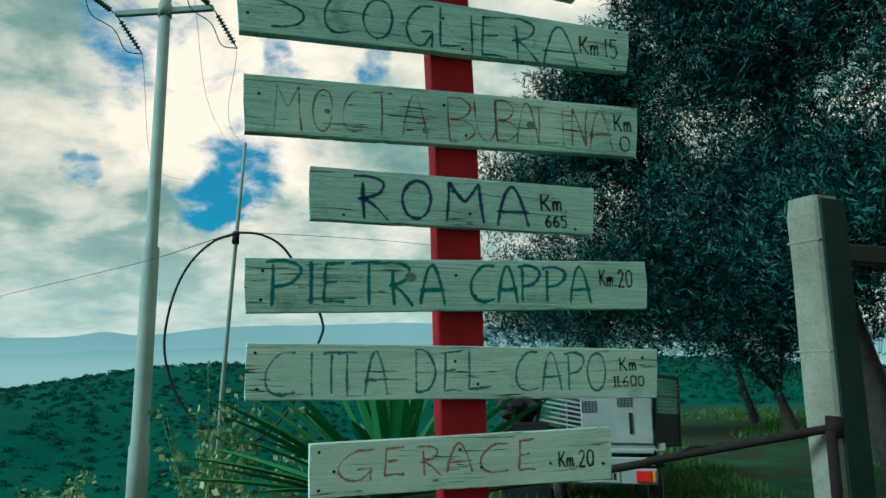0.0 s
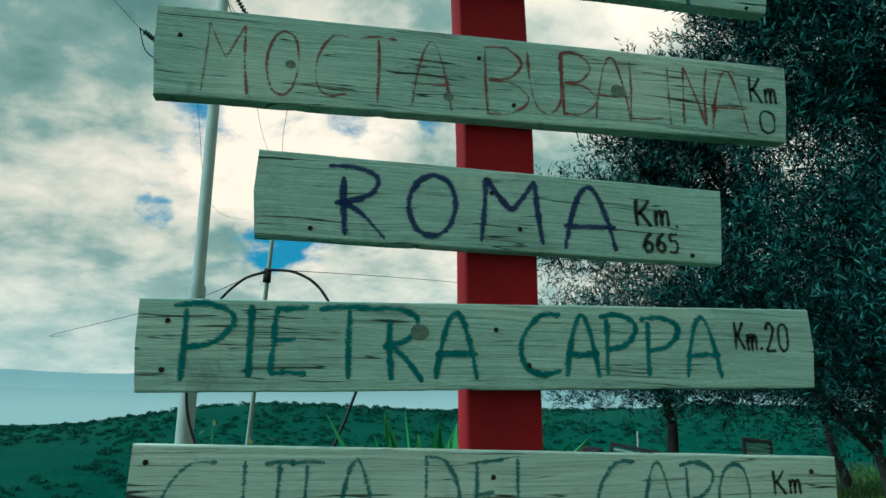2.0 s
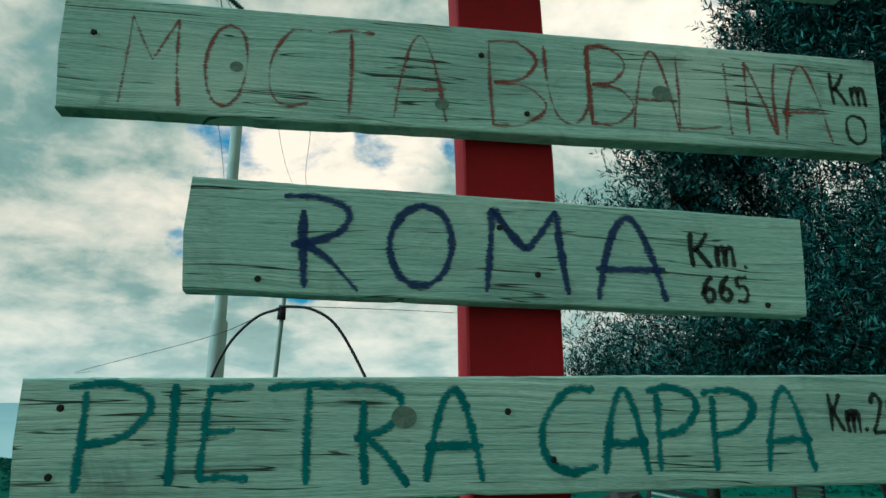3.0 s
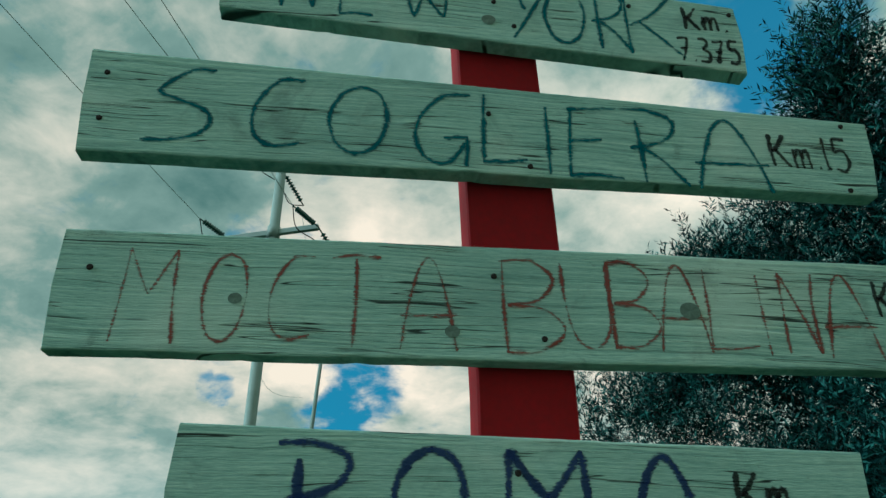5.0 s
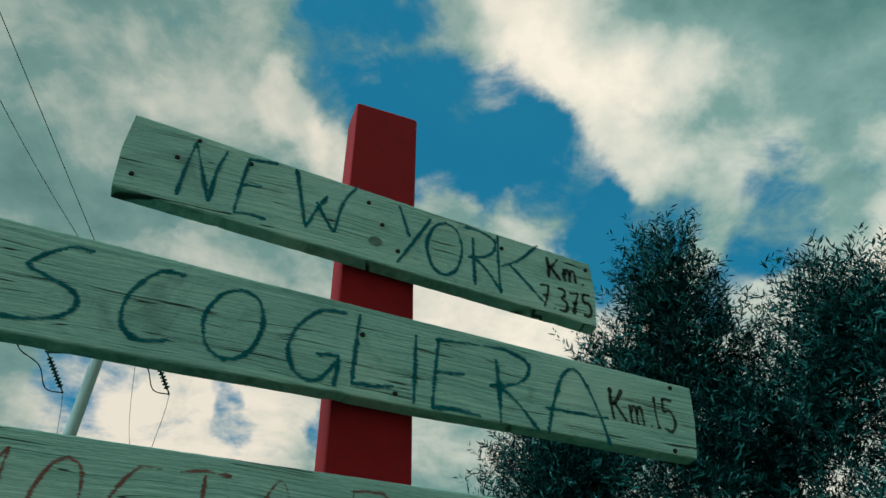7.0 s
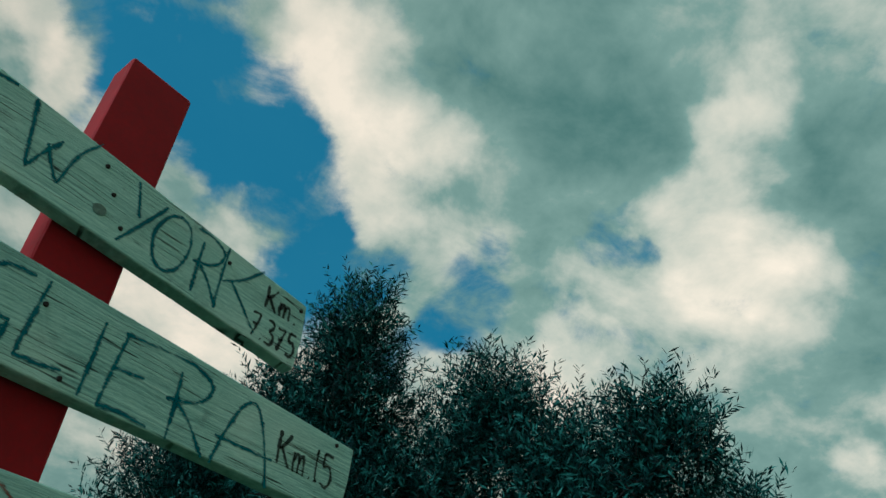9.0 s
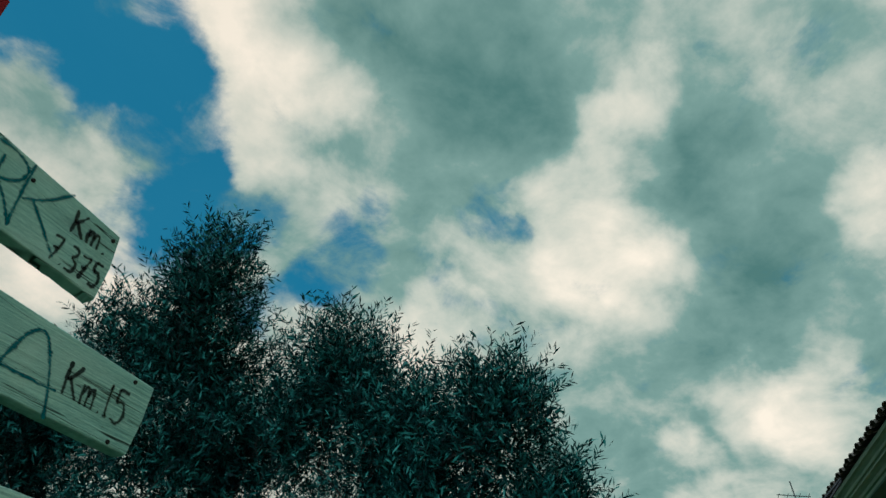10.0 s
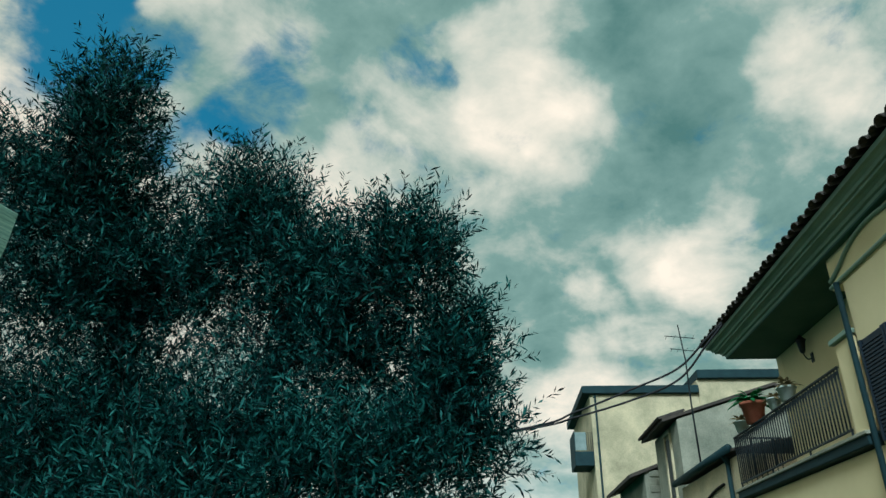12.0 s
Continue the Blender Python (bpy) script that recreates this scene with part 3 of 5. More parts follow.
def letter_mesh(char, u0, v0, u1, v1, width, rnd):
    """Brush strokes of one letter, a raised ribbon of paint on the board's face."""
    verts, faces = [], []
    for stroke in STROKES[char]:
        pts = [Vector((u0 + (u1 - u0) * float(p.split(",")[0]), 0, v0 + (v1 - v0) * float(p.split(",")[1]))) for p in stroke.lstrip("~").split()]
        if len(pts) == 2:
            mid = pts[0].lerp(pts[1], 0.5) + Vector((rnd.uniform(-1, 1), 0, rnd.uniform(-1, 1))) * 0.0022
            pts.insert(1, mid)
        line = smooth_line(pts, 7)
        first = len(verts)
        phase = rnd.uniform(0, 50)
        for i, p in enumerate(line):
            d = (line[min(i + 1, len(line) - 1)] - line[max(i - 1, 0)]).normalized()
            side = Vector((-d.z, 0, d.x))
            half = width * 0.80 * (0.92 + 0.35 * noise.noise(Vector((i * 0.45, phase, 0))))
            if i in (0, len(line) - 1):
                half *= 0.6
            verts += [p + side * half + Vector((0, -0.0005, 0)), p + Vector((0, -0.0006, 0)), p - side * half + Vector((0, -0.0005, 0))]
        for i in range(len(line) - 1):
            a = first + i * 3
            faces += [(a, a + 1, a + 4, a + 3), (a + 1, a + 2, a + 5, a + 4)]
    me = mesh("letter", verts, faces)
    me.attributes.new("core", "FLOAT", "POINT").data.foreach_set("value", [0.0, 1.0, 0.0] * (len(verts) // 3))
    return me


def nail_mesh():
    bm = bmesh.new()
    bmesh.ops.create_cone(bm, cap_ends=True, segments=10, radius1=0.0046, radius2=0.0034, depth=0.003, matrix=Matrix.Rotation(radians(90), 4, "X"))
    return bm


NAIL_MESH = bpy.data.meshes.new("nail")
bm_ = nail_mesh()
bm_.to_mesh(NAIL_MESH)
bm_.free()
NAIL_MESH.materials.append(NAIL)


def knot_mesh(r):
    bm = bmesh.new()
    bmesh.ops.create_circle(bm, cap_ends=True, segments=18, radius=r, matrix=Matrix.Rotation(radians(90), 4, "X"))
    bmesh.ops.inset_region(bm, faces=bm.faces[:], thickness=r * 0.25, depth=0.0005)
    for v in bm.verts:
        v.co.z *= 0.85
    return bm


def sign_board(corners, seed, words, nails, knots=(), label=""):
    bleached = words[0][0] in (INK_ORANGE, INK_MOSS)
    board = part("board", board_mesh(*corners, seed), WOOD_PALE if bleached else WOOD, signpost, label)
    rnd = random.Random(seed * 7)
    for ink, width, text in words:
        for item in text.split(";"):
            chars, u0, v0, u1, v1 = item.split()
            u0, v0, u1, v1 = float(u0), float(v0), float(u1), float(v1)
            room = sum(0.35 if c in ".1" else 1.0 for c in chars)
            at, step = u0, (u1 - u0) / room
            for i, c in enumerate(chars):
                w = step * (0.35 if c in ".1" else 1.0)
                gap = 0.0 if len(chars) == 1 else 0.12 * w
                drop = (v1 - v0) * 0.03 * rnd.uniform(-1, 1)
                part("letter", letter_mesh(c, at + gap, v0 + drop, at + w - gap, v1 + drop, width, rnd), ink, board)
                at += w
    for u, v in nails:
        part("nail", NAIL_MESH, None, board, "", pose(u, -0.0012, v))
    for u, v, r in knots:
        part("knot", knot_mesh(r), KNOT, board, "dark round knot", pose(u, -0.0006, v))


sign_board(((-0.442, 2.860), (0.446, 2.789), (0.445, 2.641), (-0.438, 2.694)), 1,
           [(INK_SEA, 0.0085, "N -0.340 2.707 -0.278 2.834;E -0.247 2.701 -0.186 2.837;W -0.158 2.701 -0.039 2.830;Y 0.038 2.681 0.105 2.814;O 0.099 2.679 0.168 2.801;R 0.176 2.671 0.247 2.800;K 0.237 2.663 0.338 2.800"),
            (INK_BLACK, 0.006, "Km. 0.341 2.730 0.428 2.781;7.375 0.324 2.659 0.439 2.709")],
           [(-0.355, 2.787), (-0.413, 2.727), (-0.235, 2.816), (-0.329, 2.837), (-0.017, 2.798), (0.012, 2.754), (0.045, 2.703), (0.250, 2.771), (0.432, 2.770)],
           [(0.002, 2.713, 0.012)], "short grey board lettered NEW YORK Km. 7.375")
sign_board(((-0.606, 2.590), (0.628, 2.553), (0.614, 2.413), (-0.591, 2.408)), 2,
           [(INK_SEA, 0.009, "S -0.508 2.435 -0.418 2.566;C -0.357 2.434 -0.285 2.558;O -0.245 2.433 -0.159 2.556;G -0.115 2.421 -0.031 2.550;L -0.014 2.425 0.055 2.553;I 0.077 2.418 0.098 2.543;E 0.114 2.412 0.207 2.545;R 0.213 2.411 0.306 2.546;A 0.322 2.409 0.439 2.541"),
            (INK_BLACK, 0.006, "Km.15 0.445 2.457 0.587 2.518")],
           [(-0.575, 2.546), (-0.570, 2.464), (-0.003, 2.519), (0.058, 2.427), (0.583, 2.543), (0.568, 2.420)], (), "long ridged grey board lettered SCOGLIERA Km. 15")
sign_board(((-0.575, 2.285), (0.642, 2.294), (0.628, 2.129), (-0.568, 2.118)), 3,
           [(INK_RUST, 0.0085, "M -0.493 2.133 -0.416 2.263;O -0.386 2.139 -0.331 2.263;C -0.301 2.144 -0.246 2.264;T -0.224 2.139 -0.158 2.269;A -0.129 2.138 -0.055 2.270;B 0.004 2.137 0.092 2.271;U 0.091 2.145 0.161 2.269;B 0.155 2.146 0.227 2.272;A 0.225 2.143 0.296 2.272;L 0.295 2.148 0.365 2.270;I 0.362 2.145 0.395 2.266;N 0.406 2.144 0.464 2.267;A 0.469 2.144 0.546 2.271"),
            (INK_BLACK, 0.006, "Km 0.553 2.209 0.622 2.264;0 0.573 2.146 0.608 2.194")],
           [(-0.003, 2.244), (0.063, 2.156), (-0.533, 2.230)], [(0.272, 2.205, 0.015), (-0.061, 2.161, 0.010), (-0.345, 2.195, 0.009)], "long cracked grey board lettered MOCTA BUBALINA Km 0")
sign_board(((-0.391, 2.034), (0.473, 2.018), (0.464, 1.873), (-0.389, 1.883)), 4,
           [(INK_BLUE, 0.0095, "R -0.263 1.893 -0.171 2.016;O -0.131 1.899 -0.047 2.011;M -0.003 1.893 0.113 2.012;A 0.155 1.886 0.253 2.005"),
            (INK_BLACK, 0.0065, "Km. 0.291 1.939 0.383 1.990;665 0.305 1.890 0.381 1.926")],
           [(-0.297, 1.900), (0.019, 1.983), (0.071, 1.919), (0.405, 1.887)], (), "short grey board lettered ROMA Km. 665 in blue")
sign_board(((-0.557, 1.772), (0.639, 1.794), (0.635, 1.648), (-0.552, 1.626)), 5,
           [(INK_TEAL, 0.0095, "P -0.503 1.643 -0.412 1.767;I -0.389 1.647 -0.377 1.764;E -0.352 1.652 -0.289 1.763;T -0.276 1.649 -0.175 1.767;R -0.173 1.652 -0.102 1.770;A -0.080 1.656 -0.009 1.767;C 0.069 1.662 0.142 1.767;A 0.151 1.660 0.211 1.768;P 0.213 1.661 0.281 1.768;P 0.290 1.663 0.363 1.768;A 0.379 1.663 0.446 1.772"),
            (INK_BLACK, 0.0055, "Km.20 0.474 1.714 0.591 1.765")],
           [(-0.510, 1.738), (-0.513, 1.661), (0.025, 1.738), (0.083, 1.679)], [(-0.108, 1.730, 0.016)], "long split grey board lettered PIETRA CAPPA Km. 20")
sign_board(((-0.545, 1.550), (0.660, 1.525), (0.649, 1.380), (-0.545, 1.402)), 6,
           [(INK_MOSS, 0.0095, "C -0.496 1.413 -0.419 1.524;I -0.387 1.410 -0.367 1.526;T -0.348 1.412 -0.301 1.521;T -0.309 1.410 -0.256 1.523;A -0.236 1.410 -0.174 1.526;D -0.097 1.411 -0.039 1.529;E -0.018 1.415 0.039 1.527;L 0.055 1.416 0.125 1.526;C 0.199 1.410 0.268 1.520;A 0.279 1.411 0.339 1.520;P 0.350 1.411 0.412 1.519;O 0.423 1.408 0.482 1.518"),
            (INK_BLACK, 0.005, "Km 0.526 1.461 0.590 1.502;11.600 0.508 1.418 0.612 1.447")],
           [(-0.523, 1.523), (-0.516, 1.430), (0.018, 1.496), (0.084, 1.432), (0.608, 1.500)], (), "long cracked grey board lettered CITTA DEL CAPO Km 11.600")
sign_board(((-0.378, 1.287), (0.487, 1.301), (0.484, 1.155), (-0.376, 1.151)), 7,
           [(INK_ORANGE, 0.0085, "G -0.304 1.192 -0.210 1.269;E -0.186 1.199 -0.125 1.272;R -0.088 1.195 -0.028 1.271;A -0.010 1.194 0.062 1.272;C 0.087 1.193 0.168 1.270;E 0.197 1.194 0.252 1.279"),
            (INK_BLACK, 0.006, "Km.20 0.318 1.195 0.433 1.239")],
           [(-0.355, 1.266), (-0.316, 1.216), (0.028, 1.257), (0.089, 1.207), (0.295, 1.208), (0.460, 1.200), (-0.355, 1.170)], (), "short pale board lettered GERACE Km. 20 in faded orange")


# ---- trees ----
def olive_tree(base, fork, lobes, twigs, leaf_size, seed, label, trunk_r=0.16, leaves=22, long=0.36):
    """An olive: leaning trunk, limbs to each lobe of the crown, twigs with paired narrow leaves."""
    rnd = random.Random(seed)
    rng = np.random.default_rng(seed)
    base, fork = Vector(base), Vector(fork)
    tree = thing("olive_tree", Matrix.Translation(base), label, "tree", "olive trees")
    lines = []
    mid = base.lerp(fork, 0.5) + Vector((rnd.uniform(-0.1, 0.1), rnd.uniform(-0.1, 0.1), 0))
    stem = smooth_line([base - Vector((0, 0, 0.3)), base + Vector((0, 0, 0.1)), mid, fork], 6)
    lines.append((stem, [trunk_r * (1.5 - 0.9 * i / (len(stem) - 1)) * (1 + 0.12 * noise.noise(p * 4)) for i, p in enumerate(stem)]))
    limbs, points, ways = [], [], []
    nodes = [(fork, trunk_r * 0.60)]
    for c, r, share in sorted(lobes, key=lambda q: (Vector(q[0]) - fork).length):
        c = Vector(c)
        root, thick = min(nodes, key=lambda q: (q[0] - c).length + 0.45 * (q[0] - fork).length)
        bend = root.lerp(c, 0.5) + Vector((rnd.uniform(-0.18, 0.18), rnd.uniform(-0.18, 0.18), rnd.uniform(-0.05, 0.2)))
        limb = smooth_line([root, bend, c], 6)
        limbs.append((limb, [thick * (1 - 0.45 * i / (len(limb) - 1)) for i in range(len(limb))]))
        nodes.append((c, max(thick * 0.62, 0.012)))
        nodes.append((limb[len(limb) // 2], max(thick * 0.72, 0.014)))
        rad = np.array(r)
        for _ in range(max(4, int(share * 16))):
            d = Vector(rng.normal(size=3)).normalized()
            end = c + Vector([d[j] * r[j] * rnd.uniform(0.5, 0.95) for j in range(3)])
            a = limb[rnd.randrange(len(limb) // 2, len(limb))]
            mid = a.lerp(end, 0.5) + Vector((0, 0, rnd.uniform(-0.05, 0.12)))
            br = smooth_line([a, mid, end], 4)
            limbs.append((br, [0.011 * (1 - 0.75 * i / (len(br) - 1)) + 0.002 for i in range(len(br))]))
        # shoots: thickest round the lobe's heart, thinning out, and some along the limb that bears it
        n = int(twigs * share)
        off = rng.normal(size=(n, 3)) * 0.46
        far = np.linalg.norm(off, axis=1)[:, None]
        off *= np.minimum(1.0, 1.05 / far)
        at = np.array(c) + off * rad
        low_ = rng.random(n) < 0.30
        back = rng.random(n)[:, None]
        stem_at = np.array([limb[i] for i in rng.integers(2, len(limb), n)])
        at = np.where(low_[:, None], stem_at + rng.normal(size=(n, 3)) * rad * 0.38 * back, at)
        points.append(at)
        ways.append(off / np.maximum(far, 0.05) * 0.45 + np.array((0, 0, 0.65)) + rng.normal(size=(n, 3)) * 0.36)
    p, w = np.concatenate(points), np.concatenate(ways)
    w /= np.linalg.norm(w, axis=1)[:, None]
    n = len(p)
    size = long * (0.55 + 0.75 * rng.random(n))
    s = (np.arange(leaves) + 0.5) / leaves
    at = p[:, None, :] + w[:, None, :] * (size[:, None] * s[None, :])[:, :, None]
    droop = -0.06 * (size[:, None] * s[None, :] ** 2)
    at[:, :, 2] += droop
    out = rng.normal(size=(n, leaves, 3))
    out -= (out * w[:, None, :]).sum(2)[:, :, None] * w[:, None, :]
    out /= np.linalg.norm(out, axis=2)[:, :, None]
    d = out * 0.75 + w[:, None, :] * 0.65
    d /= np.linalg.norm(d, axis=2)[:, :, None]
    wide = np.cross(d, rng.normal(size=(n, leaves, 3)))
    wide /= np.linalg.norm(wide, axis=2)[:, :, None]
    ll = leaf_size * (0.6 + 0.6 * rng.random((n, leaves)))[:, :, None]
    corners = np.stack([at, at + d * ll * 0.5 + wide * ll * 0.095, at + d * ll, at + d * ll * 0.5 - wide * ll * 0.095], 2).reshape(-1, 4, 3) - np.array(base)
    part("crown", quads("crown", corners), OLIVE, tree, "dense crown of narrow grey-green olive leaves")
    off = Vector(base)
    part("trunk", tubes([([q - off for q in pts], r) for pts, r in lines], 10), BARK, tree, "gnarled dark trunk")
    part("limb", tubes([([q - off for q in pts], r) for pts, r in limbs], 6), BARK, tree)
    pick = rng.permutation(n)[: min(n, 2600)]
    tw = [([Vector(p[i]) - off - Vector(w[i]) * 0.12, Vector(p[i]) - off, Vector(p[i] + w[i] * size[i] * 0.9) - off - Vector((0, 0, 0.05 * size[i]))], [0.004, 0.003, 0.001]) for i in pick]
    part("twig", tubes(tw, 3), BARK, tree)
    return tree


olive_tree((3.4, 6.3, 0.0), (2.95, 6.3, 2.0),
           [((2.20, 6.95, 4.15), (0.80, 0.70, 0.55), 0.7), ((3.00, 6.15, 4.35), (0.55, 0.55, 0.45), 0.5),
            ((2.03, 6.27, 5.53), (0.34, 0.31, 0.56), 0.7), ((2.25, 6.62, 4.92), (0.66, 0.59, 0.68), 1.0), ((1.71, 6.98, 4.98), (0.45, 0.41, 0.55), 0.6),
            ((3.16, 5.69, 4.86), (0.48, 0.43, 0.48), 0.9), ((3.52, 5.26, 4.37), (0.47, 0.42, 0.45), 0.7), ((3.74, 4.40, 4.23), (0.38, 0.34, 0.41), 0.8),
            ((4.11, 4.24, 3.56), (0.29, 0.26, 0.42), 0.6), ((4.19, 4.29, 2.94), (0.42, 0.39, 0.42), 0.7), ((2.78, 6.62, 4.19), (0.99, 0.89, 0.63), 0.55),
            ((3.60, 5.73, 4.05), (0.84, 0.75, 0.59), 0.55), ((3.95, 4.96, 3.59), (0.68, 0.61, 0.59), 0.7), ((2.57, 6.60, 2.97), (0.93, 0.84, 0.54), 0.9),
            ((3.27, 5.56, 2.95), (0.84, 0.76, 0.49), 0.95), ((3.72, 4.76, 2.69), (0.74, 0.67, 0.41), 0.9), ((2.86, 5.49, 2.32), (0.96, 0.86, 0.41), 1.0),
            ((1.35, 7.86, 4.43), (0.68, 0.62, 0.42), 0.7), ((1.28, 8.05, 4.64), (0.65, 0.59, 0.49), 0.7), ((0.32, 8.53, 3.45), (0.84, 0.76, 0.54), 0.8),
            ((1.74, 7.92, 3.58), (0.97, 0.87, 0.97), 1.0), ((0.87, 7.61, 3.91), (0.44, 0.40, 0.82), 0.5), ((1.63, 7.61, 2.51), (1.17, 1.06, 0.80), 1.0),
            ((2.80, 6.71, 3.25), (1.17, 1.06, 1.17), 1.0), ((1.14, 8.14, 2.03), (1.10, 0.99, 0.49), 0.8), ((2.60, 7.21, 1.93), (1.08, 0.98, 0.54), 0.9)],
           880, 0.078, 5, "large leafy olive tree with a ragged dark green crown", 0.15, 18, 0.34)
olive_tree((5.5, 14.8, 0.0), (5.3, 14.8, 0.95), [((4.3, 14.8, 3.0), (2.0, 1.6, 1.4), 1.0), ((6.2, 15.0, 3.1), (1.8, 1.6, 1.5), 1.0), ((5.3, 14.6, 4.4), (1.8, 1.5, 1.3), 0.9), ((4.0, 14.6, 2.4), (1.4, 1.3, 0.6), 0.6)],
           1300, 0.12, 6, "old olive tree with a forked leaning trunk on bare soil", 0.13, 14, 0.5)
olive_tree((6.06, 18.8, 0.1), (5.75, 18.8, 1.4), [((5.2, 18.8, 3.4), (1.9, 1.8, 1.4), 1.0), ((7.1, 18.9, 3.5), (1.9, 1.6, 1.5), 1.0)],
           1000, 0.13, 7, "slim olive tree at the edge of the grove", 0.10, 12, 0.5)
olive_tree((2.1, 15.5, 0.0), (2.0, 15.5, 1.4), [((0.3, 15.5, 2.7), (1.4, 1.6, 1.0), 1.0), ((1.9, 15.6, 3.3), (1.8, 1.6, 1.6), 1.1), ((3.2, 15.8, 3.0), (1.5, 1.4, 1.4), 1.0)],
           1200, 0.12, 8, "spreading olive tree behind the parked three-wheeler", 0.15, 13, 0.5)


# ---- plants near the sign ----
def yucca(at, seed):
    """A rosette of long stiff sword leaves, each folded along its middle."""
    rnd = random.Random(seed)
    plant = thing("yucca", Matrix.Translation(at), "yucca with long stiff green sword leaves", "plant", "yuccas")
    for i in range(66):
        turn = rnd.uniform(0, 2 * math.pi)
        lift = radians(rnd.choice((12, 17, 22, 28, 34, 40, 46, 52, 60, 70, 80)) + rnd.uniform(-6, 6))
        length = rnd.uniform(0.85, 1.12) * (1.0 - 0.25 * math.sin(lift) ** 3)
        out = Vector((math.cos(turn) * math.cos(lift), math.sin(turn) * math.cos(lift), math.sin(lift)))
        side = Vector((-math.sin(turn), math.cos(turn), 0))
        up = side.cross(out) * -1
        verts, faces = [], []
        sag = rnd.uniform(0.02, 0.16) * math.cos(lift)
        for j in range(7):
            s = j / 6
            c = out * (0.05 + length * s) - Vector((0, 0, sag * s * s)) + Vector((0, 0, 0.22))
            w = 0.052 * (0.55 + 1.2 * s) * (1 - s) ** 0.6 if s < 1 else 0.0008
            w = min(w, 0.046)
            verts += [c - side * w + up * w * 0.35, c, c + side * w + up * w * 0.35, c - up * 0.003]
        for j in range(6):
            a = j * 4
            for p, q in ((0, 1), (1, 2), (2, 3), (3, 0)):
                faces.append((a + p, a + q, a + 4 + q, a + 4 + p))
        part("leaf", mesh("leaf", verts, faces), YUCCA, plant)
    part("stem", tube([(0, 0, -0.1), (0, 0, 0.12), (0.01, 0, 0.30)], [0.10, 0.09, 0.07], 10), BARK, plant)


yucca((-0.45, 3.75, 0.56), 3)
tagged(part("soil_mound", tube([(-0.45, 3.75, -0.2), (-0.45, 3.75, 0.35), (-0.45, 3.75, 0.60), (-0.45, 3.75, 0.66)], [0.9, 0.75, 0.45, 0.1], 18), bpy.data.materials["ground_soil"]), "raised mound of grassy soil under the yucca", "mound", kind="structure")


def weed(at, tall, seed, label):
    """Loose flowering weed: thin branching stems, small leaves and pale flower heads."""
    rnd = random.Random(seed)
    rng = np.random.default_rng(seed)
    plant = thing("weed", Matrix.Translation(at), label, "plant", "weeds by the cane")
    stems, tips = [], []
    for _ in range(12):
        a, lean = rnd.uniform(0, 6.28), rnd.uniform(0.05, 0.35)
        top = Vector((math.cos(a) * lean, math.sin(a) * lean, tall * rnd.uniform(0.6, 1.0)))
        line = smooth_line([(0, 0, -0.1), top * 0.5 + Vector((0, 0, 0.05)), top], 5)
        stems.append((line, [0.005 * (1 - 0.7 * i / len(line)) for i in range(len(line))]))
        tips += line[3:]
    part("stem", tubes(stems, 4), WEED, plant)
    n = 420
    base = np.array([tips[i] for i in rng.integers(0, len(tips), n)]) + rng.normal(size=(n, 3)) * 0.035
    d = rng.normal(size=(n, 3)) + np.array((0, 0, 0.4))
    d /= np.linalg.norm(d, axis=1)[:, None]
    w = np.cross(d, rng.normal(size=(n, 3)))
    w /= np.linalg.norm(w, axis=1)[:, None]
    ll = (0.028 + 0.045 * rng.random(n))[:, None]
    part("leaf", quads("leaf", np.stack([base, base + d * ll * 0.5 + w * ll * 0.3, base + d * ll, base + d * ll * 0.5 - w * ll * 0.3], 1)), WEED, plant, "small pale yellow-green leaves")


weed((-1.75, 4.6, 0.0), 1.55, 1, "tall loose weed with pale yellow-green flower heads")
weed((-1.45, 4.5, 0.0), 1.5, 2, "tall loose weed with pale yellow-green flower heads")
weed((-1.95, 4.9, 0.0), 1.25, 4, "low yellow-green weed in the grass")
weed((-3.2, 5.2, 0.0), 0.75, 5, "low yellow-green weed in the grass")


# ---- cane, hose loop and service wire ----
def cane_and_hose():
    cane = thing("garden_cane", Matrix.Translation((-2.61, 6.64, 0)), "tall thin grey metal cane standing in the grass", "pole")
    part("rod", tube([(0, 0, -0.3), (0.04, 0, 1.25), (0.13, 0, 2.76), (0.19, 0, 3.72)], [0.023, 0.022, 0.020, 0.017], 8), STEEL, cane)
    part("tie", tube([(0.127, -0.01, 2.70), (0.133, -0.01, 2.82)], [0.038, 0.034], 8), BLACK, cane, "black tape tie")
    pts = [(-2.48, 6.60, 2.79), (-2.70, 6.60, 2.72), (-2.92, 6.58, 2.50), (-3.06, 6.56, 2.17), (-3.12, 6.56, 1.74), (-3.03, 6.58, 1.36), (-2.82, 6.6, 1.05), (-2.38, 6.62, 0.80),
           (-1.95, 6.64, 1.07), (-1.66, 6.66, 1.70), (-1.63, 6.66, 1.98), (-1.94, 6.64, 2.57), (-2.19, 6.62, 2.77), (-2.48, 6.60, 2.81)]
    tagged(part("hose", tube(smooth_line(pts, 8), 0.0125, 8), BLACK), "black hose tied in one big loop to a cane", "hose")
    tagged(part("wire", tube(smooth_line([(-17.5, 23.2, 4.1), (-11.94, 15.82, 3.31), (-6.6, 12.2, 3.42), (-2.48, 6.64, 2.82)], 12), 0.0055, 5), BLACK), "thin sagging service wire from pole to cane", "wire")
    tagged(part("wire", tube(smooth_line([(-2.48, 6.64, 2.82), (-2.1, 9.2, 3.22), (-1.57, 11.7, 3.57), (-0.6, 15.3, 4.0)], 10), 0.0035, 5), BLACK), "thin service wire running to an olive tree", "wire")


cane_and_hose()


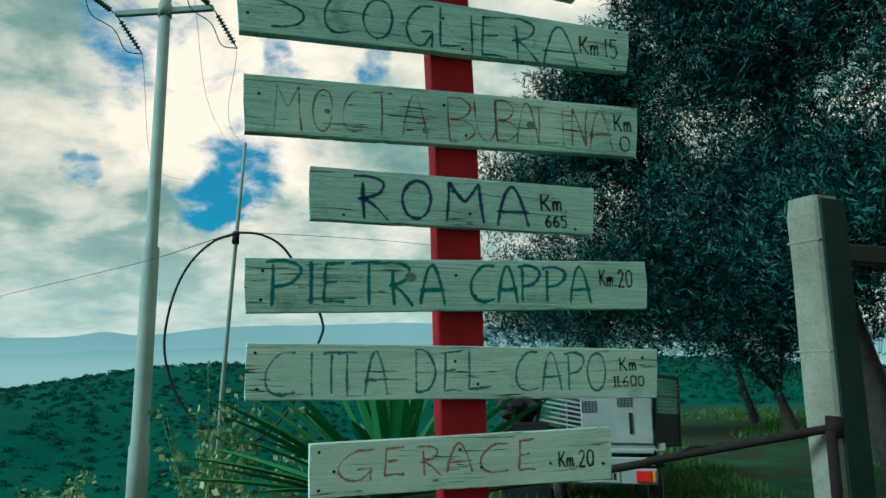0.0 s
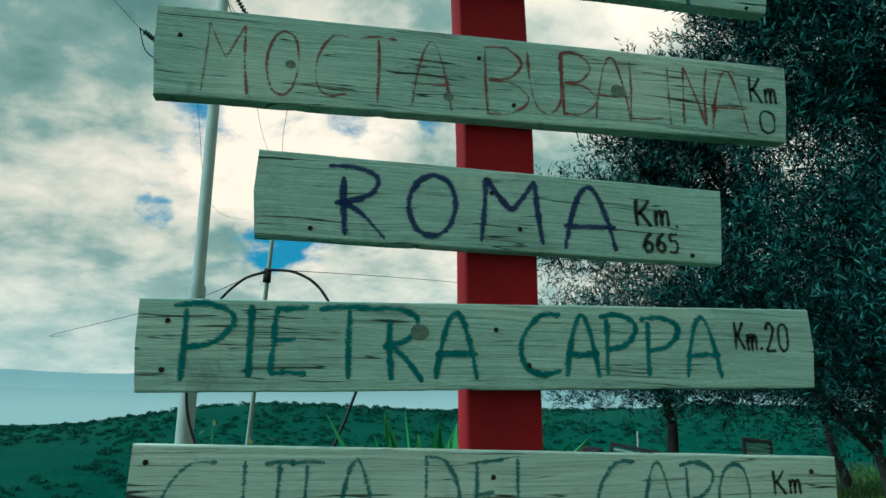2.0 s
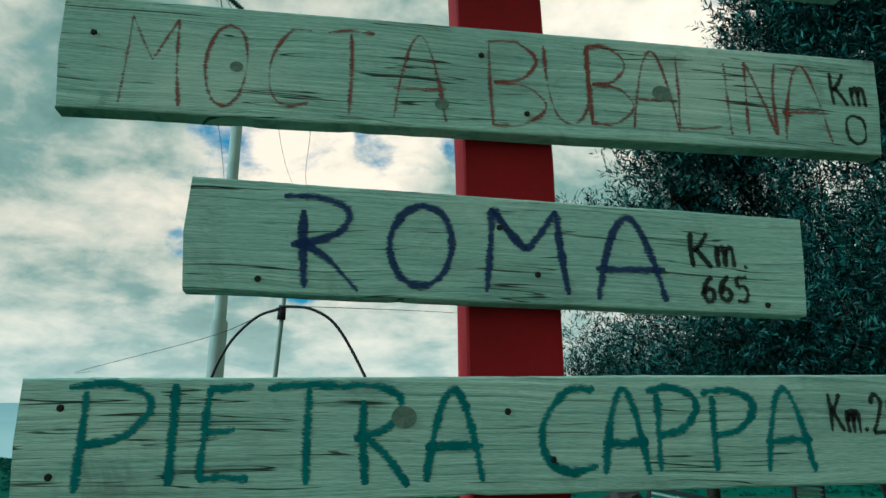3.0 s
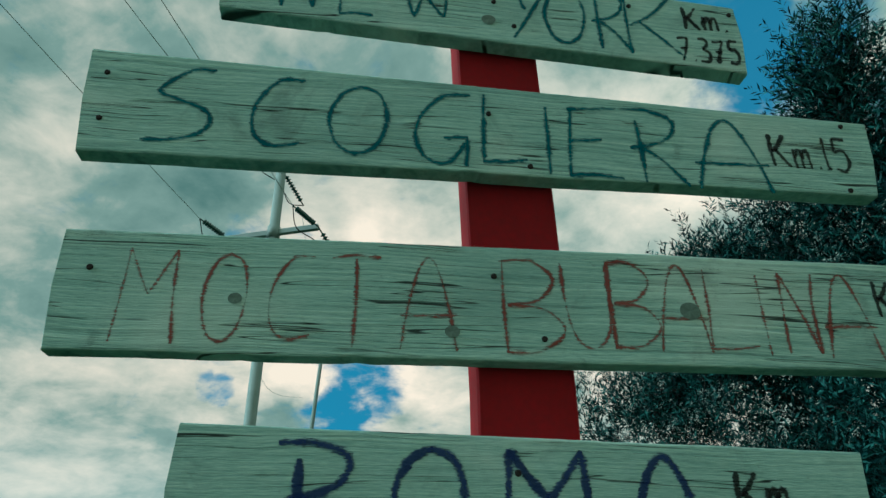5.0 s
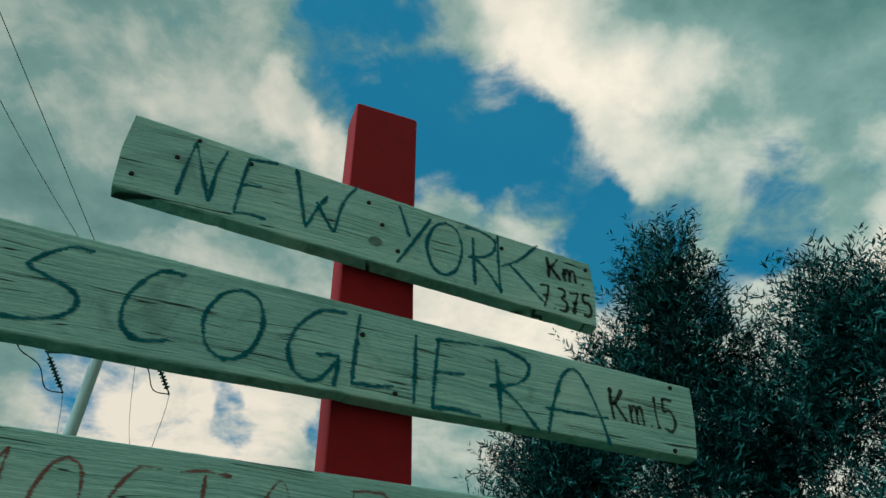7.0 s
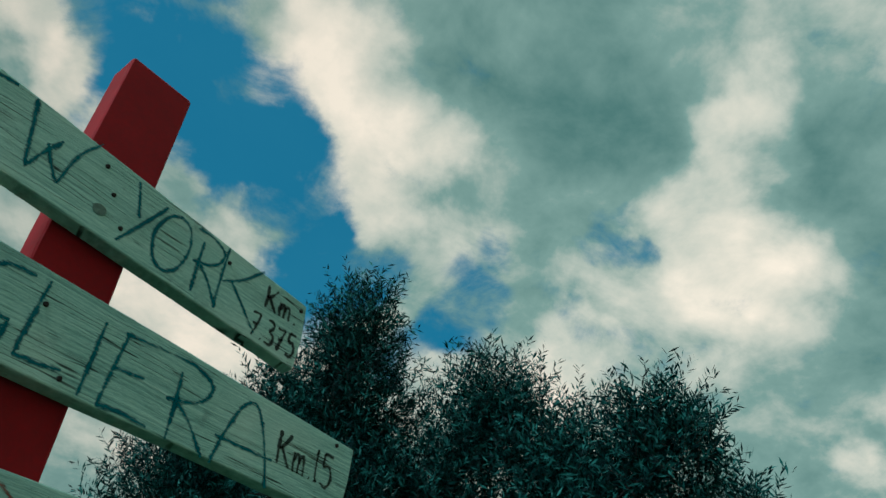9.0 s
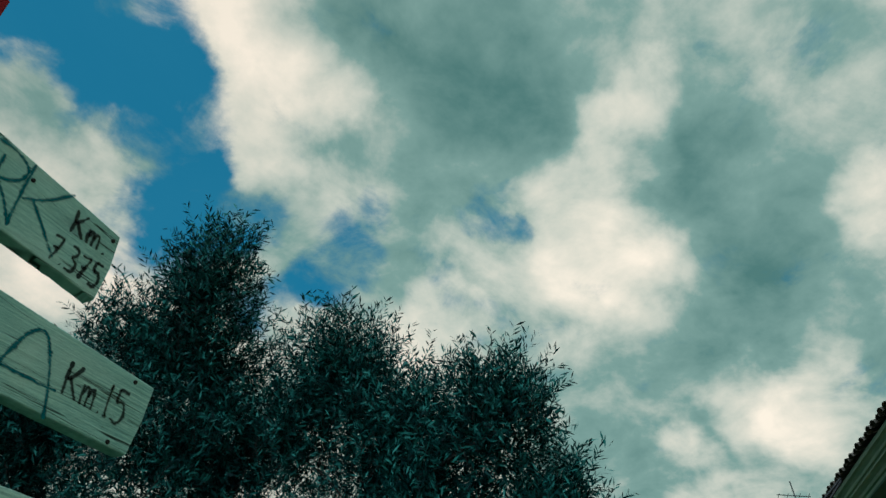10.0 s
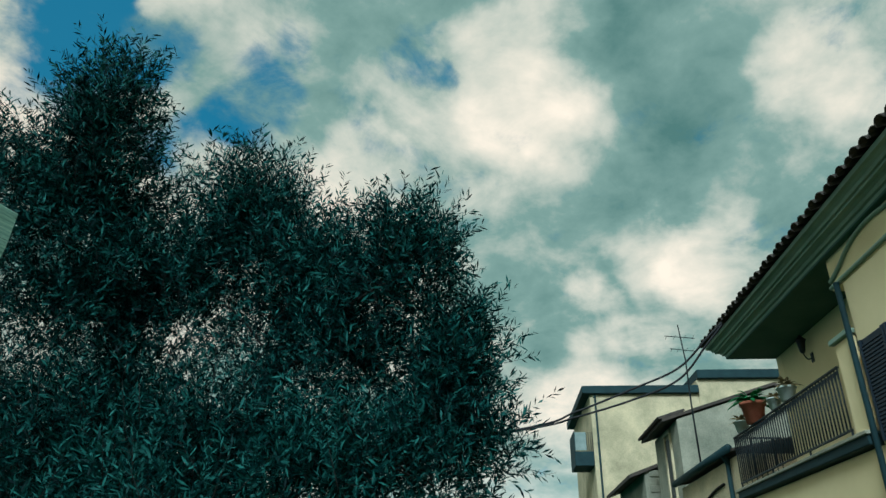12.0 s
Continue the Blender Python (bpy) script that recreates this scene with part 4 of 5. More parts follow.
# ---- power poles ----
GLASS_GREEN = plain("green_glass", (0.012, 0.045, 0.035), (0.03, 0.09, 0.07), 20.0, 0.2)


def insulator(pole, a, b):
    """A string of glass discs between two points."""
    a, b = Vector(a), Vector(b)
    pts, rad = [a.lerp(b, 0.0), a.lerp(b, 0.16)], [0.014, 0.014]
    for i in range(9):
        for f, r in ((0.0, 0.022), (0.35, 0.062), (0.5, 0.060), (0.8, 0.022)):
            pts.append(a.lerp(b, 0.18 + 0.70 * (i + f) / 9))
            rad.append(r)
    pts += [a.lerp(b, 0.90), b]
    rad += [0.014, 0.014]
    part("insulator", tube(pts, rad, 8), GLASS_GREEN, pole, "dark green glass insulator string")


def power_pole(at, arm_z, top, arm, radii, label):
    """Stepped steel shaft, one crossarm, and a string of insulators to each side of every wire, joined by jumper loops."""
    pole = thing("power_pole", pose(*at), label, "pole", "power poles")
    r0, r1, r2 = radii
    part("shaft", tube([(-0.04, 0, -0.5), (-0.02, 0, 2.05), (-0.02, 0, 2.10), (0, 0, 5.7), (0, 0, 5.75), (0.03, 0, top)], [r0, r0 * 0.98, r1 * 1.04, r1, r2 * 1.08, r2], 16), STEEL, pole, "stepped grey steel shaft")
    part("crossarm", box(-arm, arm, -0.05, 0.05, arm_z - 0.06, arm_z + 0.06, 0.012), STEEL, pole)
    part("clamp", tube([(0.02, 0, arm_z - 0.13), (0.02, 0, arm_z + 0.13)], r2 * 1.3, 12), STEEL, pole)
    ends = [(-arm, 0, arm_z), (arm, 0, arm_z), (0.05, 0, top)]
    for x, y, z in ends:
        near, far = (x - 0.22, y - 0.75, z + 0.12), (x + 0.30, y + 0.55, z - 0.62)
        insulator(pole, (x, y, z), near)
        insulator(pole, (x, y, z), far)
        loop = smooth_line([near, (x - 0.30, y - 0.35, z - 0.16), (x - 0.05, y + 0.05, z - 0.30), (x + 0.05, y + 0.35, z - 0.62), far], 6)
        part("jumper", tube(loop, 0.011, 6), BLACK, pole, "looped jumper cable")
    return pole


power_pole((-6.60, 12.75, -1.9), 10.53, 12.05, 1.02, (0.185, 0.15, 0.105), "tall stepped grey steel power pole with crossarm")
power_pole((-28.6, 28.6, -6.0), 11.3, 12.1, 1.2, (0.22, 0.18, 0.13), "distant power pole with a crossarm")
for start, middle, end in (((-7.84, 12.0, 8.75), (-7.5, 8.35, 8.85), (-6.7, -6.0, 9.9)), ((-5.80, 12.0, 8.75), (-5.35, 6.5, 9.20), (-4.6, -6.0, 10.6)), ((-6.77, 12.0, 9.97), (-6.2, 6.4, 9.66), (-5.6, -6.0, 11.0)),
                           ((-7.32, 13.3, 8.01), (-11.5, 22.0, 8.2), (-21.0, 44.0, 14.0)), ((-5.28, 13.3, 8.01), (-8.5, 21.0, 9.0), (-16.0, 44.0, 15.5)), ((-6.25, 13.3, 9.23), (-9.5, 21.5, 10.0), (-18.0, 44.0, 16.0))):
    tagged(part("power_line", tube(smooth_line([start, middle, end], 10), 0.006, 5), STEEL), "thin overhead power line strung from the steel pole", "wire", "power lines")


# ---- concrete post and rusty rail ----
def gate_post():
    post = thing("gate_post", pose(1.345, 2.822, 0, 0, 0, 30.5), "square weathered concrete gate post", "post")
    bm = bmesh.new()
    levels = [-0.3, 0.6, 1.0, 1.35, 1.6, 1.85, 2.03, 2.10]
    w = 0.070
    rings = []
    for i, z in enumerate(levels):
        g = w * (1.0 + 0.02 * math.sin(i * 2.3)) - (0.006 if i == len(levels) - 1 else 0)
        c = 0.012
        rings.append([bm.verts.new((x, y, z)) for x, y in ((-g + c, -g), (g - c, -g), (g, -g + c), (g, g - c), (g - c, g), (-g + c, g), (-g, g - c), (-g, -g + c))])
    for a, b in zip(rings, rings[1:]):
        for j in range(8):
            bm.faces.new((a[j], a[(j + 1) % 8], b[(j + 1) % 8], b[j]))
    bm.faces.new(rings[-1])
    part("shaft", bm, CONCRETE, post)
    # added thin dark plate: paints the shade on the post's right face
    part("side_board", box(-w + 0.010, w + 0.004, -w - 0.012, -w - 0.001, -0.2, 2.085, 0.003), POST_SHADE, post, "thin dark teal plate standing in for the post's shaded side")
    for z in (1.52, 1.93):
        part("joint_band", box(-w - 0.002, w + 0.002, -w + 0.002, w + 0.002, z - 0.005, z + 0.004, 0.002), CONCRETE, post)
    rail = thing("rusty_rail", Matrix.Identity(4), "bent rusty iron pipe fixed to the gate post", "rail")
    part("pipe", tube(smooth_line([(-0.4, 3.2, 0.90), (0.56, 2.93, 1.085), (0.72, 2.90, 1.122), (1.02, 2.83, 1.185), (1.29, 2.75, 1.245), (1.35, 2.76, 1.25)], 6), 0.0155, 10), RUST, rail)
    part("drop_bar", tube([(1.295, 2.735, 1.24), (1.292, 2.735, 0.9), (1.29, 2.735, -0.1)], 0.020, 8), RUST, rail)
    part("hinge", tube([(1.31, 2.745, 1.215), (1.315, 2.745, 1.29)], [0.030, 0.030], 10), RUST, rail)
    part("wire_twist", tube(smooth_line([(0.76, 2.89, 1.13), (0.84, 2.87, 1.17), (0.91, 2.86, 1.175), (0.95, 2.85, 1.19)], 5), 0.005, 5), RUST, rail)
    beam = part("beam", box(-0.02, 1.6, -0.04, 0.04, 1.88, 1.96, 0.008), DARK, None, "", pose(1.50, 3.05, 0, 0, 0, 30))
    tagged(beam, "dark timber beam behind the gate post", "beam")


gate_post()


# ---- parked three-wheeler ----
def slat_panel(name, w, h, parent, m, slats, solid):
    p = part(name, box(-0.02, w + 0.02, -0.012, 0.012, -0.02, 0.02, 0.004), DARK, parent, "dark slatted side panel", m)
    for x in (0.0, w):
        part("stile", box(x - 0.02, x + 0.02, -0.014, 0.014, 0, h, 0.004), DARK, p)
    part("rail", box(0, w, -0.014, 0.014, h - 0.035, h, 0.004), DARK, p)
    part("plate", box(0.02, w - 0.02, -0.006, 0.006, 0.02, solid, 0.002), DARK, p)
    n = slats
    for i in range(n):
        z = solid + 0.02 + (h - solid - 0.06) * (i + 0.5) / n
        part("slat", box(0.02, w - 0.02, -0.010, 0.010, z - 0.011, z + 0.011, 0.003), WHITE, p)
    return p


def three_wheeler():
    t = thing("three_wheeler", pose(1.12, 7.95, -0.07, 0, 0, -8), "small white three-wheeled truck with open slatted sides", "vehicle")
    part("bed", box(-0.62, 0.62, 0.0, 1.6, 0.66, 0.74, 0.01), WHITE, t, "white flat load bed")
    gate = part("tailgate", box(-0.24, 0.50, -0.035, 0.0, 0.74, 1.30, 0.01), WHITE, t, "white tailgate with wire mesh vents")
    for x, z in ((-0.15, 1.12), (0.22, 1.18)):
        for i in range(5):
            part("mesh_wire", box(x - 0.07 + i * 0.035, x - 0.064 + i * 0.035, -0.042, -0.034, z - 0.06, z + 0.06, 0), DARK, gate)
            part("mesh_wire", box(x - 0.075, x + 0.08, -0.042, -0.034, z - 0.055 + i * 0.026, z - 0.050 + i * 0.026, 0), DARK, gate)
    part("latch", box(0.26, 0.29, -0.05, -0.03, 0.84, 1.06, 0.004), DARK, gate)
    for z, h in ((0.665, 0.05), (0.56, 0.085)):
        part("bumper_bar", box(-0.60, 0.50, -0.06, -0.01, z - h / 2, z + h / 2, 0.012), WHITE, t, "chipped white cross bar")
    bar = part("light_bar", box(-0.62, 0.52, -0.05, 0.02, 0.33, 0.49, 0.012), STEEL, t, "grey light bar")
    for x in (-0.52, 0.30):
        part("tail_light", box(x, x + 0.16, -0.075, -0.045, 0.355, 0.47, 0.008), LENS_RED, bar, "red tail light lens")
        part("indicator", box(x + 0.165, x + 0.20, -0.07, -0.045, 0.355, 0.47, 0.006), LENS_AMBER, bar, "amber indicator lens")
    plate = part("number_plate", box(-0.14, 0.14, -0.06, -0.048, 0.345, 0.47, 0.004), WHITE, bar)
    for i in range(5):
        part("bar_mark", box(-0.11 + i * 0.045, -0.08 + i * 0.045, -0.063, -0.058, 0.375, 0.44, 0), DARK, plate)
    for x in (-0.50, 0.50):
        wheel = part("wheel", tube([(x - 0.07, 0.35, 0.24), (x - 0.06, 0.35, 0.24), (x + 0.06, 0.35, 0.24), (x + 0.07, 0.35, 0.24)], [0.20, 0.24, 0.24, 0.20], 20), BLACK, t, "black rubber tyre")
        part("rim", tube([(x - 0.08, 0.35, 0.24), (x + 0.08, 0.35, 0.24)], 0.12, 14), STEEL, wheel)
        part("mudguard", box(x - 0.10, x + 0.10, 0.05, 0.62, 0.50, 0.54, 0.01), DARK, t)
    slat_panel("side_panel", 0.58, 0.74, t, pose(0.52, 0.0, 0.72, 0, 0, 62) @ pose(0, 0, 0, 0, 4, 0), 9, 0.33)
    slat_panel("side_panel", 0.56, 0.60, t, pose(-0.78, 0.35, 0.80, -12, 10, -6), 8, 0.12)
    part("cab", box(-0.60, 0.60, 1.65, 2.7, 0.35, 1.10, 0.08), DARK, t, "dark low cab")
    part("cab_window", box(-0.45, 0.45, 1.635, 1.66, 0.80, 1.02, 0.02), DARK, t, "dark rear window")
    part("chassis", box(-0.30, 0.30, 0.0, 2.6, 0.42, 0.64, 0.02), DARK, t)
    tarp = bmesh.new()
    bmesh.ops.create_icosphere(tarp, subdivisions=3, radius=0.27)
    for v in tarp.verts:
        v.co *= 1 + 0.35 * noise.noise(v.co * 7) + 0.15 * noise.noise(v.co * 17)
        v.co.z *= 0.75
    tagged(part("bag", tarp, BLACK, None, "", pose(0.25, 8.6, 1.05)), "crumpled black plastic bag on the truck bed", "bag")
    stake = part("stake", tube([(0.76, 8.45, -0.1), (0.77, 8.45, 1.42)], 0.012, 6), STEEL)
    tagged(stake, "thin metal stake beside the truck", "stake")
    crate = part("crate", box(0.0, 0.55, 8.3, 8.9, 0.0, 0.86, 0.01), DARK)
    tagged(crate, "dark crate beside the truck under a bag", "crate")


three_wheeler()


# ---- grass and scrub ----
def grass():
    rng = np.random.default_rng(11)
    n = 26000
    r = 5.0 + 20 * rng.random(n) ** 1.2
    a = np.radians(-12 + 52 * rng.random(n))
    x, y = r * np.sin(a), r * np.cos(a)
    keep = np.array([noise.noise(Vector((p * 0.35, q * 0.35, 5))) > -0.12 for p, q in zip(x, y)])
    x, y, r = x[keep], y[keep], r[keep]
    z = np.array([height(p, q) for p, q in zip(x, y)])
    n = len(x)
    base = np.stack([x, y, z - 0.01], 1)
    d = rng.normal(size=(n, 3)) * 0.35 + np.array((0, 0, 1))
    d /= np.linalg.norm(d, axis=1)[:, None]
    w = np.cross(d, rng.normal(size=(n, 3)))
    w /= np.linalg.norm(w, axis=1)[:, None]
    h = (0.05 + 0.13 * rng.random(n))[:, None]
    wide = (0.006 + 0.0006 * r)[:, None]
    tagged(part("grass", quads("grass", np.stack([base - w * wide, base + w * wide, base + d * h + w * wide * 0.2, base + d * h - w * wide * 0.2], 1)), GRASS), "patchy green grass under the olive trees", "grass", kind="stuff")


grass()


def hill_scrub():
    """Low dark bushes over the near slope and the hill across the valley."""
    rng = np.random.default_rng(21)
    n = 9000
    r = 16 + 120 * rng.random(n) ** 0.8
    a = np.radians(-75 + 115 * rng.random(n))
    x, y = r * np.sin(a), r * np.cos(a)
    keep = [(math.degrees(b) < 2 or c > 34) and noise.noise(Vector((p * 0.05, q * 0.05, 8))) > -0.35 for p, q, b, c in zip(x, y, a, r)]
    x, y, r = x[keep], y[keep], r[keep]
    out = []
    for p, q, s in zip(x, y, r):
        c = np.array((p, q, height(p, q)))
        size = (0.13 + 0.27 * rng.random() ** 2) * (0.6 + s / 80)
        m = 40
        d = rng.normal(size=(m, 3))
        d /= np.linalg.norm(d, axis=1)[:, None]
        d[:, 2] = np.abs(d[:, 2])
        at = c + d * np.array((1, 1, 0.75)) * size * (0.6 + 0.5 * rng.random(m))[:, None]
        u = np.cross(d, rng.normal(size=(m, 3)))
        u /= np.linalg.norm(u, axis=1)[:, None]
        v = np.cross(d, u) + d * 0.5
        k = size * (0.13 + 0.13 * rng.random(m))[:, None]
        out.append(np.stack([at - u * k, at - v * k * 0.7, at + u * k, at + v * k], 1))
    tagged(part("scrub", quads("scrub", np.concatenate(out)), SCRUB), "dense dark green scrub over the valley slopes", "bushes", kind="stuff")


hill_scrub()


# ---- the yellow house: x runs along the street front, y out to the street ----
HOUSE = pose(11.882, 3.518, 0.03, 0, 0, 37.7)
house = thing("house", HOUSE, "yellow stucco house with loggia balcony and tiled eaves", "house")
part("lower_wall", box(-7.0, 4.62, -0.35, 0.0, 0, 3.80, 0.01), STUCCO, house)
part("front_wall", box(-7.0, -1.02, -0.35, 0.0, 3.804, 6.08, 0.01), STUCCO, house, "yellow stucco front wall")
part("frieze", box(-7.0, -0.70, -0.35, 0.0, 6.084, 6.66, 0.01), STUCCO, house, "yellow stucco frieze under the eaves")
part("loggia_side_wall", box(-1.32, -1.02, -1.2, -0.352, 3.804, 6.56, 0.0), STUCCO, house)
part("loggia_back_wall", box(-1.02, 3.75, -1.2, -0.9, 4.00, 6.56, 0.01), STUCCO, house, "shaded yellow loggia wall")
part("far_wall", box(3.75, 4.05, -8.0, -0.9, 0, 6.56, 0.01), STUCCO, house)
part("rear_wall", box(-7.0, 4.05, -8.3, -8.0, 0, 6.56, 0.01), STUCCO, house)
part("near_wall", box(-7.3, -7.0, -8.3, 0.0, 0, 6.56, 0.01), STUCCO, house)
part("balcony_slab", box(-0.92, 4.68, -0.95, 0.13, 3.82, 4.00, 0.015), SLATE, house, "dark edged balcony slab")
part("slab_lip", box(-0.96, 4.72, 0.0, 0.17, 3.955, 4.004, 0.008), STUCCO_GREY, house, "pale worn stone edge of the balcony")
part("soffit", box(-7.3, 4.10, -1.2, 0.10, 6.564, 6.64, 0.01), SOFFIT, house, "flat soffit with its shade put into a dark green")


def cornice(x0, x1):
    """A run of moulding: fillets and hollows in profile, mitred back at its far end."""
    profile = [(0.02, 6.60), (0.10, 6.60), (0.11, 6.645), (0.15, 6.65), (0.17, 6.69), (0.22, 6.715), (0.27, 6.72), (0.275, 6.755), (0.31, 6.76), (0.325, 6.80), (0.37, 6.83), (0.42, 6.84), (0.43, 6.90), (0.02, 6.90)]
    n = len(profile)
    verts = [(x0, y, z) for y, z in profile] + [(x1 - 0.30 + y * 0.7, y, z) for y, z in profile]
    faces = [(i, (i + 1) % n, n + (i + 1) % n, n + i) for i in range(n)] + [tuple(range(n))[::-1], tuple(range(n, 2 * n))]
    return mesh("cornice", verts, faces)


part("cornice", cornice(-7.3, 4.34), CORNICE, house, "stepped cream cornice moulding")
roof = part("roof", mesh("roof", [(-7.4, 0.40, 6.93), (4.30, 0.40, 6.93), (4.30, -4.1, 8.4), (-7.4, -4.1, 8.4), (4.30, -8.6, 6.93), (-7.4, -8.6, 6.93), (-7.4, 0.40, 6.905), (4.30, 0.40, 6.905), (4.30, -8.6, 6.905), (-7.4, -8.6, 6.905)],
                          [(0, 1, 2, 3), (3, 2, 4, 5), (0, 6, 7, 1), (6, 9, 8, 7), (5, 4, 8, 9), (1, 7, 8, 4, 2), (0, 3, 5, 9, 6)]), TILE, house, "low pitched clay tile roof")


def tile_mesh(long=0.46, r0=0.105, r1=0.088):
    """A half-round clay tile, open below, with its own thickness."""
    verts, faces = [], []
    n = 7
    for y, r in ((0.0, r0), (-long, r1)):
        for rr in (r, r - 0.014):
            for j in range(n):
                a = math.pi * j / (n - 1)
                verts.append((-math.cos(a) * rr, y, math.sin(a) * rr * 0.85))
    for j in range(n - 1):
        faces += [(j, j + 1, 2 * n + j + 1, 2 * n + j), (n + j + 1, n + j, 3 * n + j, 3 * n + j + 1), (j + 1, j, n + j, n + j + 1), (2 * n + j, 2 * n + j + 1, 3 * n + j + 1, 3 * n + j)]
    return mesh("tile", verts, faces, False)


TILE_MESH = tile_mesh()
TILE_MESH.materials.append(TILE)
for i in range(54):
    for row in range(3):
        part("tile", TILE_MESH, None, roof, "", pose(-7.25 + i * 0.217, 0.54 - row * 0.38 + 0.02 * math.sin(i * 2.1), 6.90 + row * 0.125, -18, 0, 2 * math.sin(i * 3.7)))
# stubby pillar at the balcony's end, with a stone cap
pillar = part("pillar", box(-0.92, -0.42, -0.24, 0.03, 4.006, 5.34, 0.01), STUCCO, house, "plastered balcony pillar")
part("cap", box(-0.98, -0.36, -0.30, 0.09, 5.344, 5.42, 0.012), CORNICE, pillar, "pale stone cap")
part("downpipe", tube([(-0.98, 0.07, 6.10), (-0.99, 0.07, 5.9), (-0.99, 0.07, 0.2)], 0.042, 10), SLATE, house, "dark teal downpipe")
for pts in ([(-0.72, 0.02, 6.12), (-1.4, 0.02, 6.13), (-4.0, 0.02, 6.14), (-7.0, 0.02, 6.14)], [(-0.74, 0.02, 6.21), (-0.95, 0.02, 6.27), (-1.15, 0.02, 6.34), (-1.40, 0.02, 6.44), (-1.75, 0.02, 6.52), (-2.2, 0.02, 6.53), (-2.8, 0.02, 6.44), (-3.3, 0.02, 6.26)]):
    part("string_moulding", tube(smooth_line(pts, 6), 0.032, 8), CORNICE, house, "raised pale string moulding")
for x0 in (-1.82, -2.52):
    sh = part("shutter", box(x0, x0 + 0.68, 0.004, 0.045, 3.82, 5.16, 0.008), SHUTTER, house, "closed dark blue louvred shutter")
    for i in range(25):
        z = 3.88 + i * 0.049
        part("slat", box(x0 + 0.06, x0 + 0.62, 0.035, 0.062, z, z + 0.030, 0.0), SHUTTER, sh)
    for x in (x0, x0 + 0.62):
        part("stile", box(x, x + 0.06, 0.02, 0.07, 3.82, 5.16, 0.004), SHUTTER, sh)


def railing():
    """Wrought iron balustrade with pointed loops under the top rail, stepped where the planters hang."""
    r = thing("balcony_railing", HOUSE, "black wrought iron balcony railing with looped tops", "railing")
    part("top_rail", box(-0.40, 4.60, 0.035, 0.075, 5.01, 5.04, 0.004), DARK, r)
    part("bottom_rail", box(-0.40, 4.60, 0.035, 0.07, 4.11, 4.14, 0.004), DARK, r)
    part("end_rail", box(4.56, 4.60, -0.9, 0.03, 5.01, 5.04, 0.004), DARK, r)
    for i in range(46):
        x = -0.37 + i * 0.11
        part("baluster", tube([(x, 0.055, 4.12), (x, 0.055, 5.02)], 0.013, 6), DARK, r)
        if i < 45:
            part("loop", tube(smooth_line([(x, 0.055, 4.76), (x + 0.02, 0.055, 4.89), (x + 0.055, 0.055, 4.98), (x + 0.09, 0.055, 4.89), (x + 0.11, 0.055, 4.76)], 3), 0.010, 4), DARK, r)
    for i in range(8):
        y = -0.05 - i * 0.11
        part("baluster", tube([(4.58, y, 4.12), (4.58, y, 5.02)], 0.012, 6), DARK, r)
    for x in (-0.38, 1.10, 2.80, 4.56):
        part("foot", box(x - 0.012, x + 0.012, 0.04, 0.065, 3.99, 4.12, 0), DARK, r)
    return r


railing()


def wall_lamp():
    lamp_ob = thing("wall_lamp", HOUSE @ pose(2.38, -0.9, 6.16), "small black lantern on the loggia wall", "lamp")
    part("arm", tube(smooth_line([(0, 0, -0.12), (0, 0.10, -0.14), (0, 0.16, -0.03), (0, 0.16, 0.02)], 5), 0.012, 6), DARK, lamp_ob)
    part("plate", box(-0.05, 0.05, -0.01, 0.02, -0.2, -0.02, 0.006), DARK, lamp_ob)
    part("lantern", tube([(0, 0.16, -0.02), (0, 0.16, 0.02), (0, 0.16, 0.2), (0, 0.16, 0.22)], [0.04, 0.055, 0.085, 0.09], 6), DARK, lamp_ob)
    part("hood", tube([(0, 0.16, 0.22), (0, 0.16, 0.28), (0, 0.16, 0.33)], [0.11, 0.05, 0.012], 6), DARK, lamp_ob)


wall_lamp()


def potted(x, z, r, h, mat, label, leaves, size, colour, spread, seed, parent_m=HOUSE):
    rnd = random.Random(seed)
    p = thing("flower_pot", parent_m @ pose(x, 0.02, z), label, "flower pot", "pots on the balcony")
    part("pot", tube([(0, 0, 0), (0, 0, h * 0.86), (0, 0, h * 0.861), (0, 0, h)], [r * 0.68, r * 0.95, r * 1.06, r * 1.06], 18), mat, p)
    for i in range(leaves):
        a, up = rnd.uniform(0, 6.28), rnd.uniform(0.1, 1.2)
        d = Vector((math.cos(a) * math.cos(up), math.sin(a) * math.cos(up), math.sin(up)))
        s = Vector((-math.sin(a), math.cos(a), 0))
        verts, faces = [], []
        L = size * rnd.uniform(0.7, 1.1)
        for j in range(6):
            f = j / 5
            c = Vector((0, 0, h)) + d * L * f - Vector((0, 0, spread * f * f * L))
            w = size * 0.10 * math.sin(math.pi * (0.12 + 0.86 * f))
            verts += [c - s * w, c + Vector((0, 0, w * 0.4)), c + s * w]
        for j in range(5):
            b = j * 3
            faces += [(b, b + 1, b + 4, b + 3), (b + 1, b + 2, b + 5, b + 4)]
        part("leaf", mesh("leaf", verts, faces), colour, p)
    return p


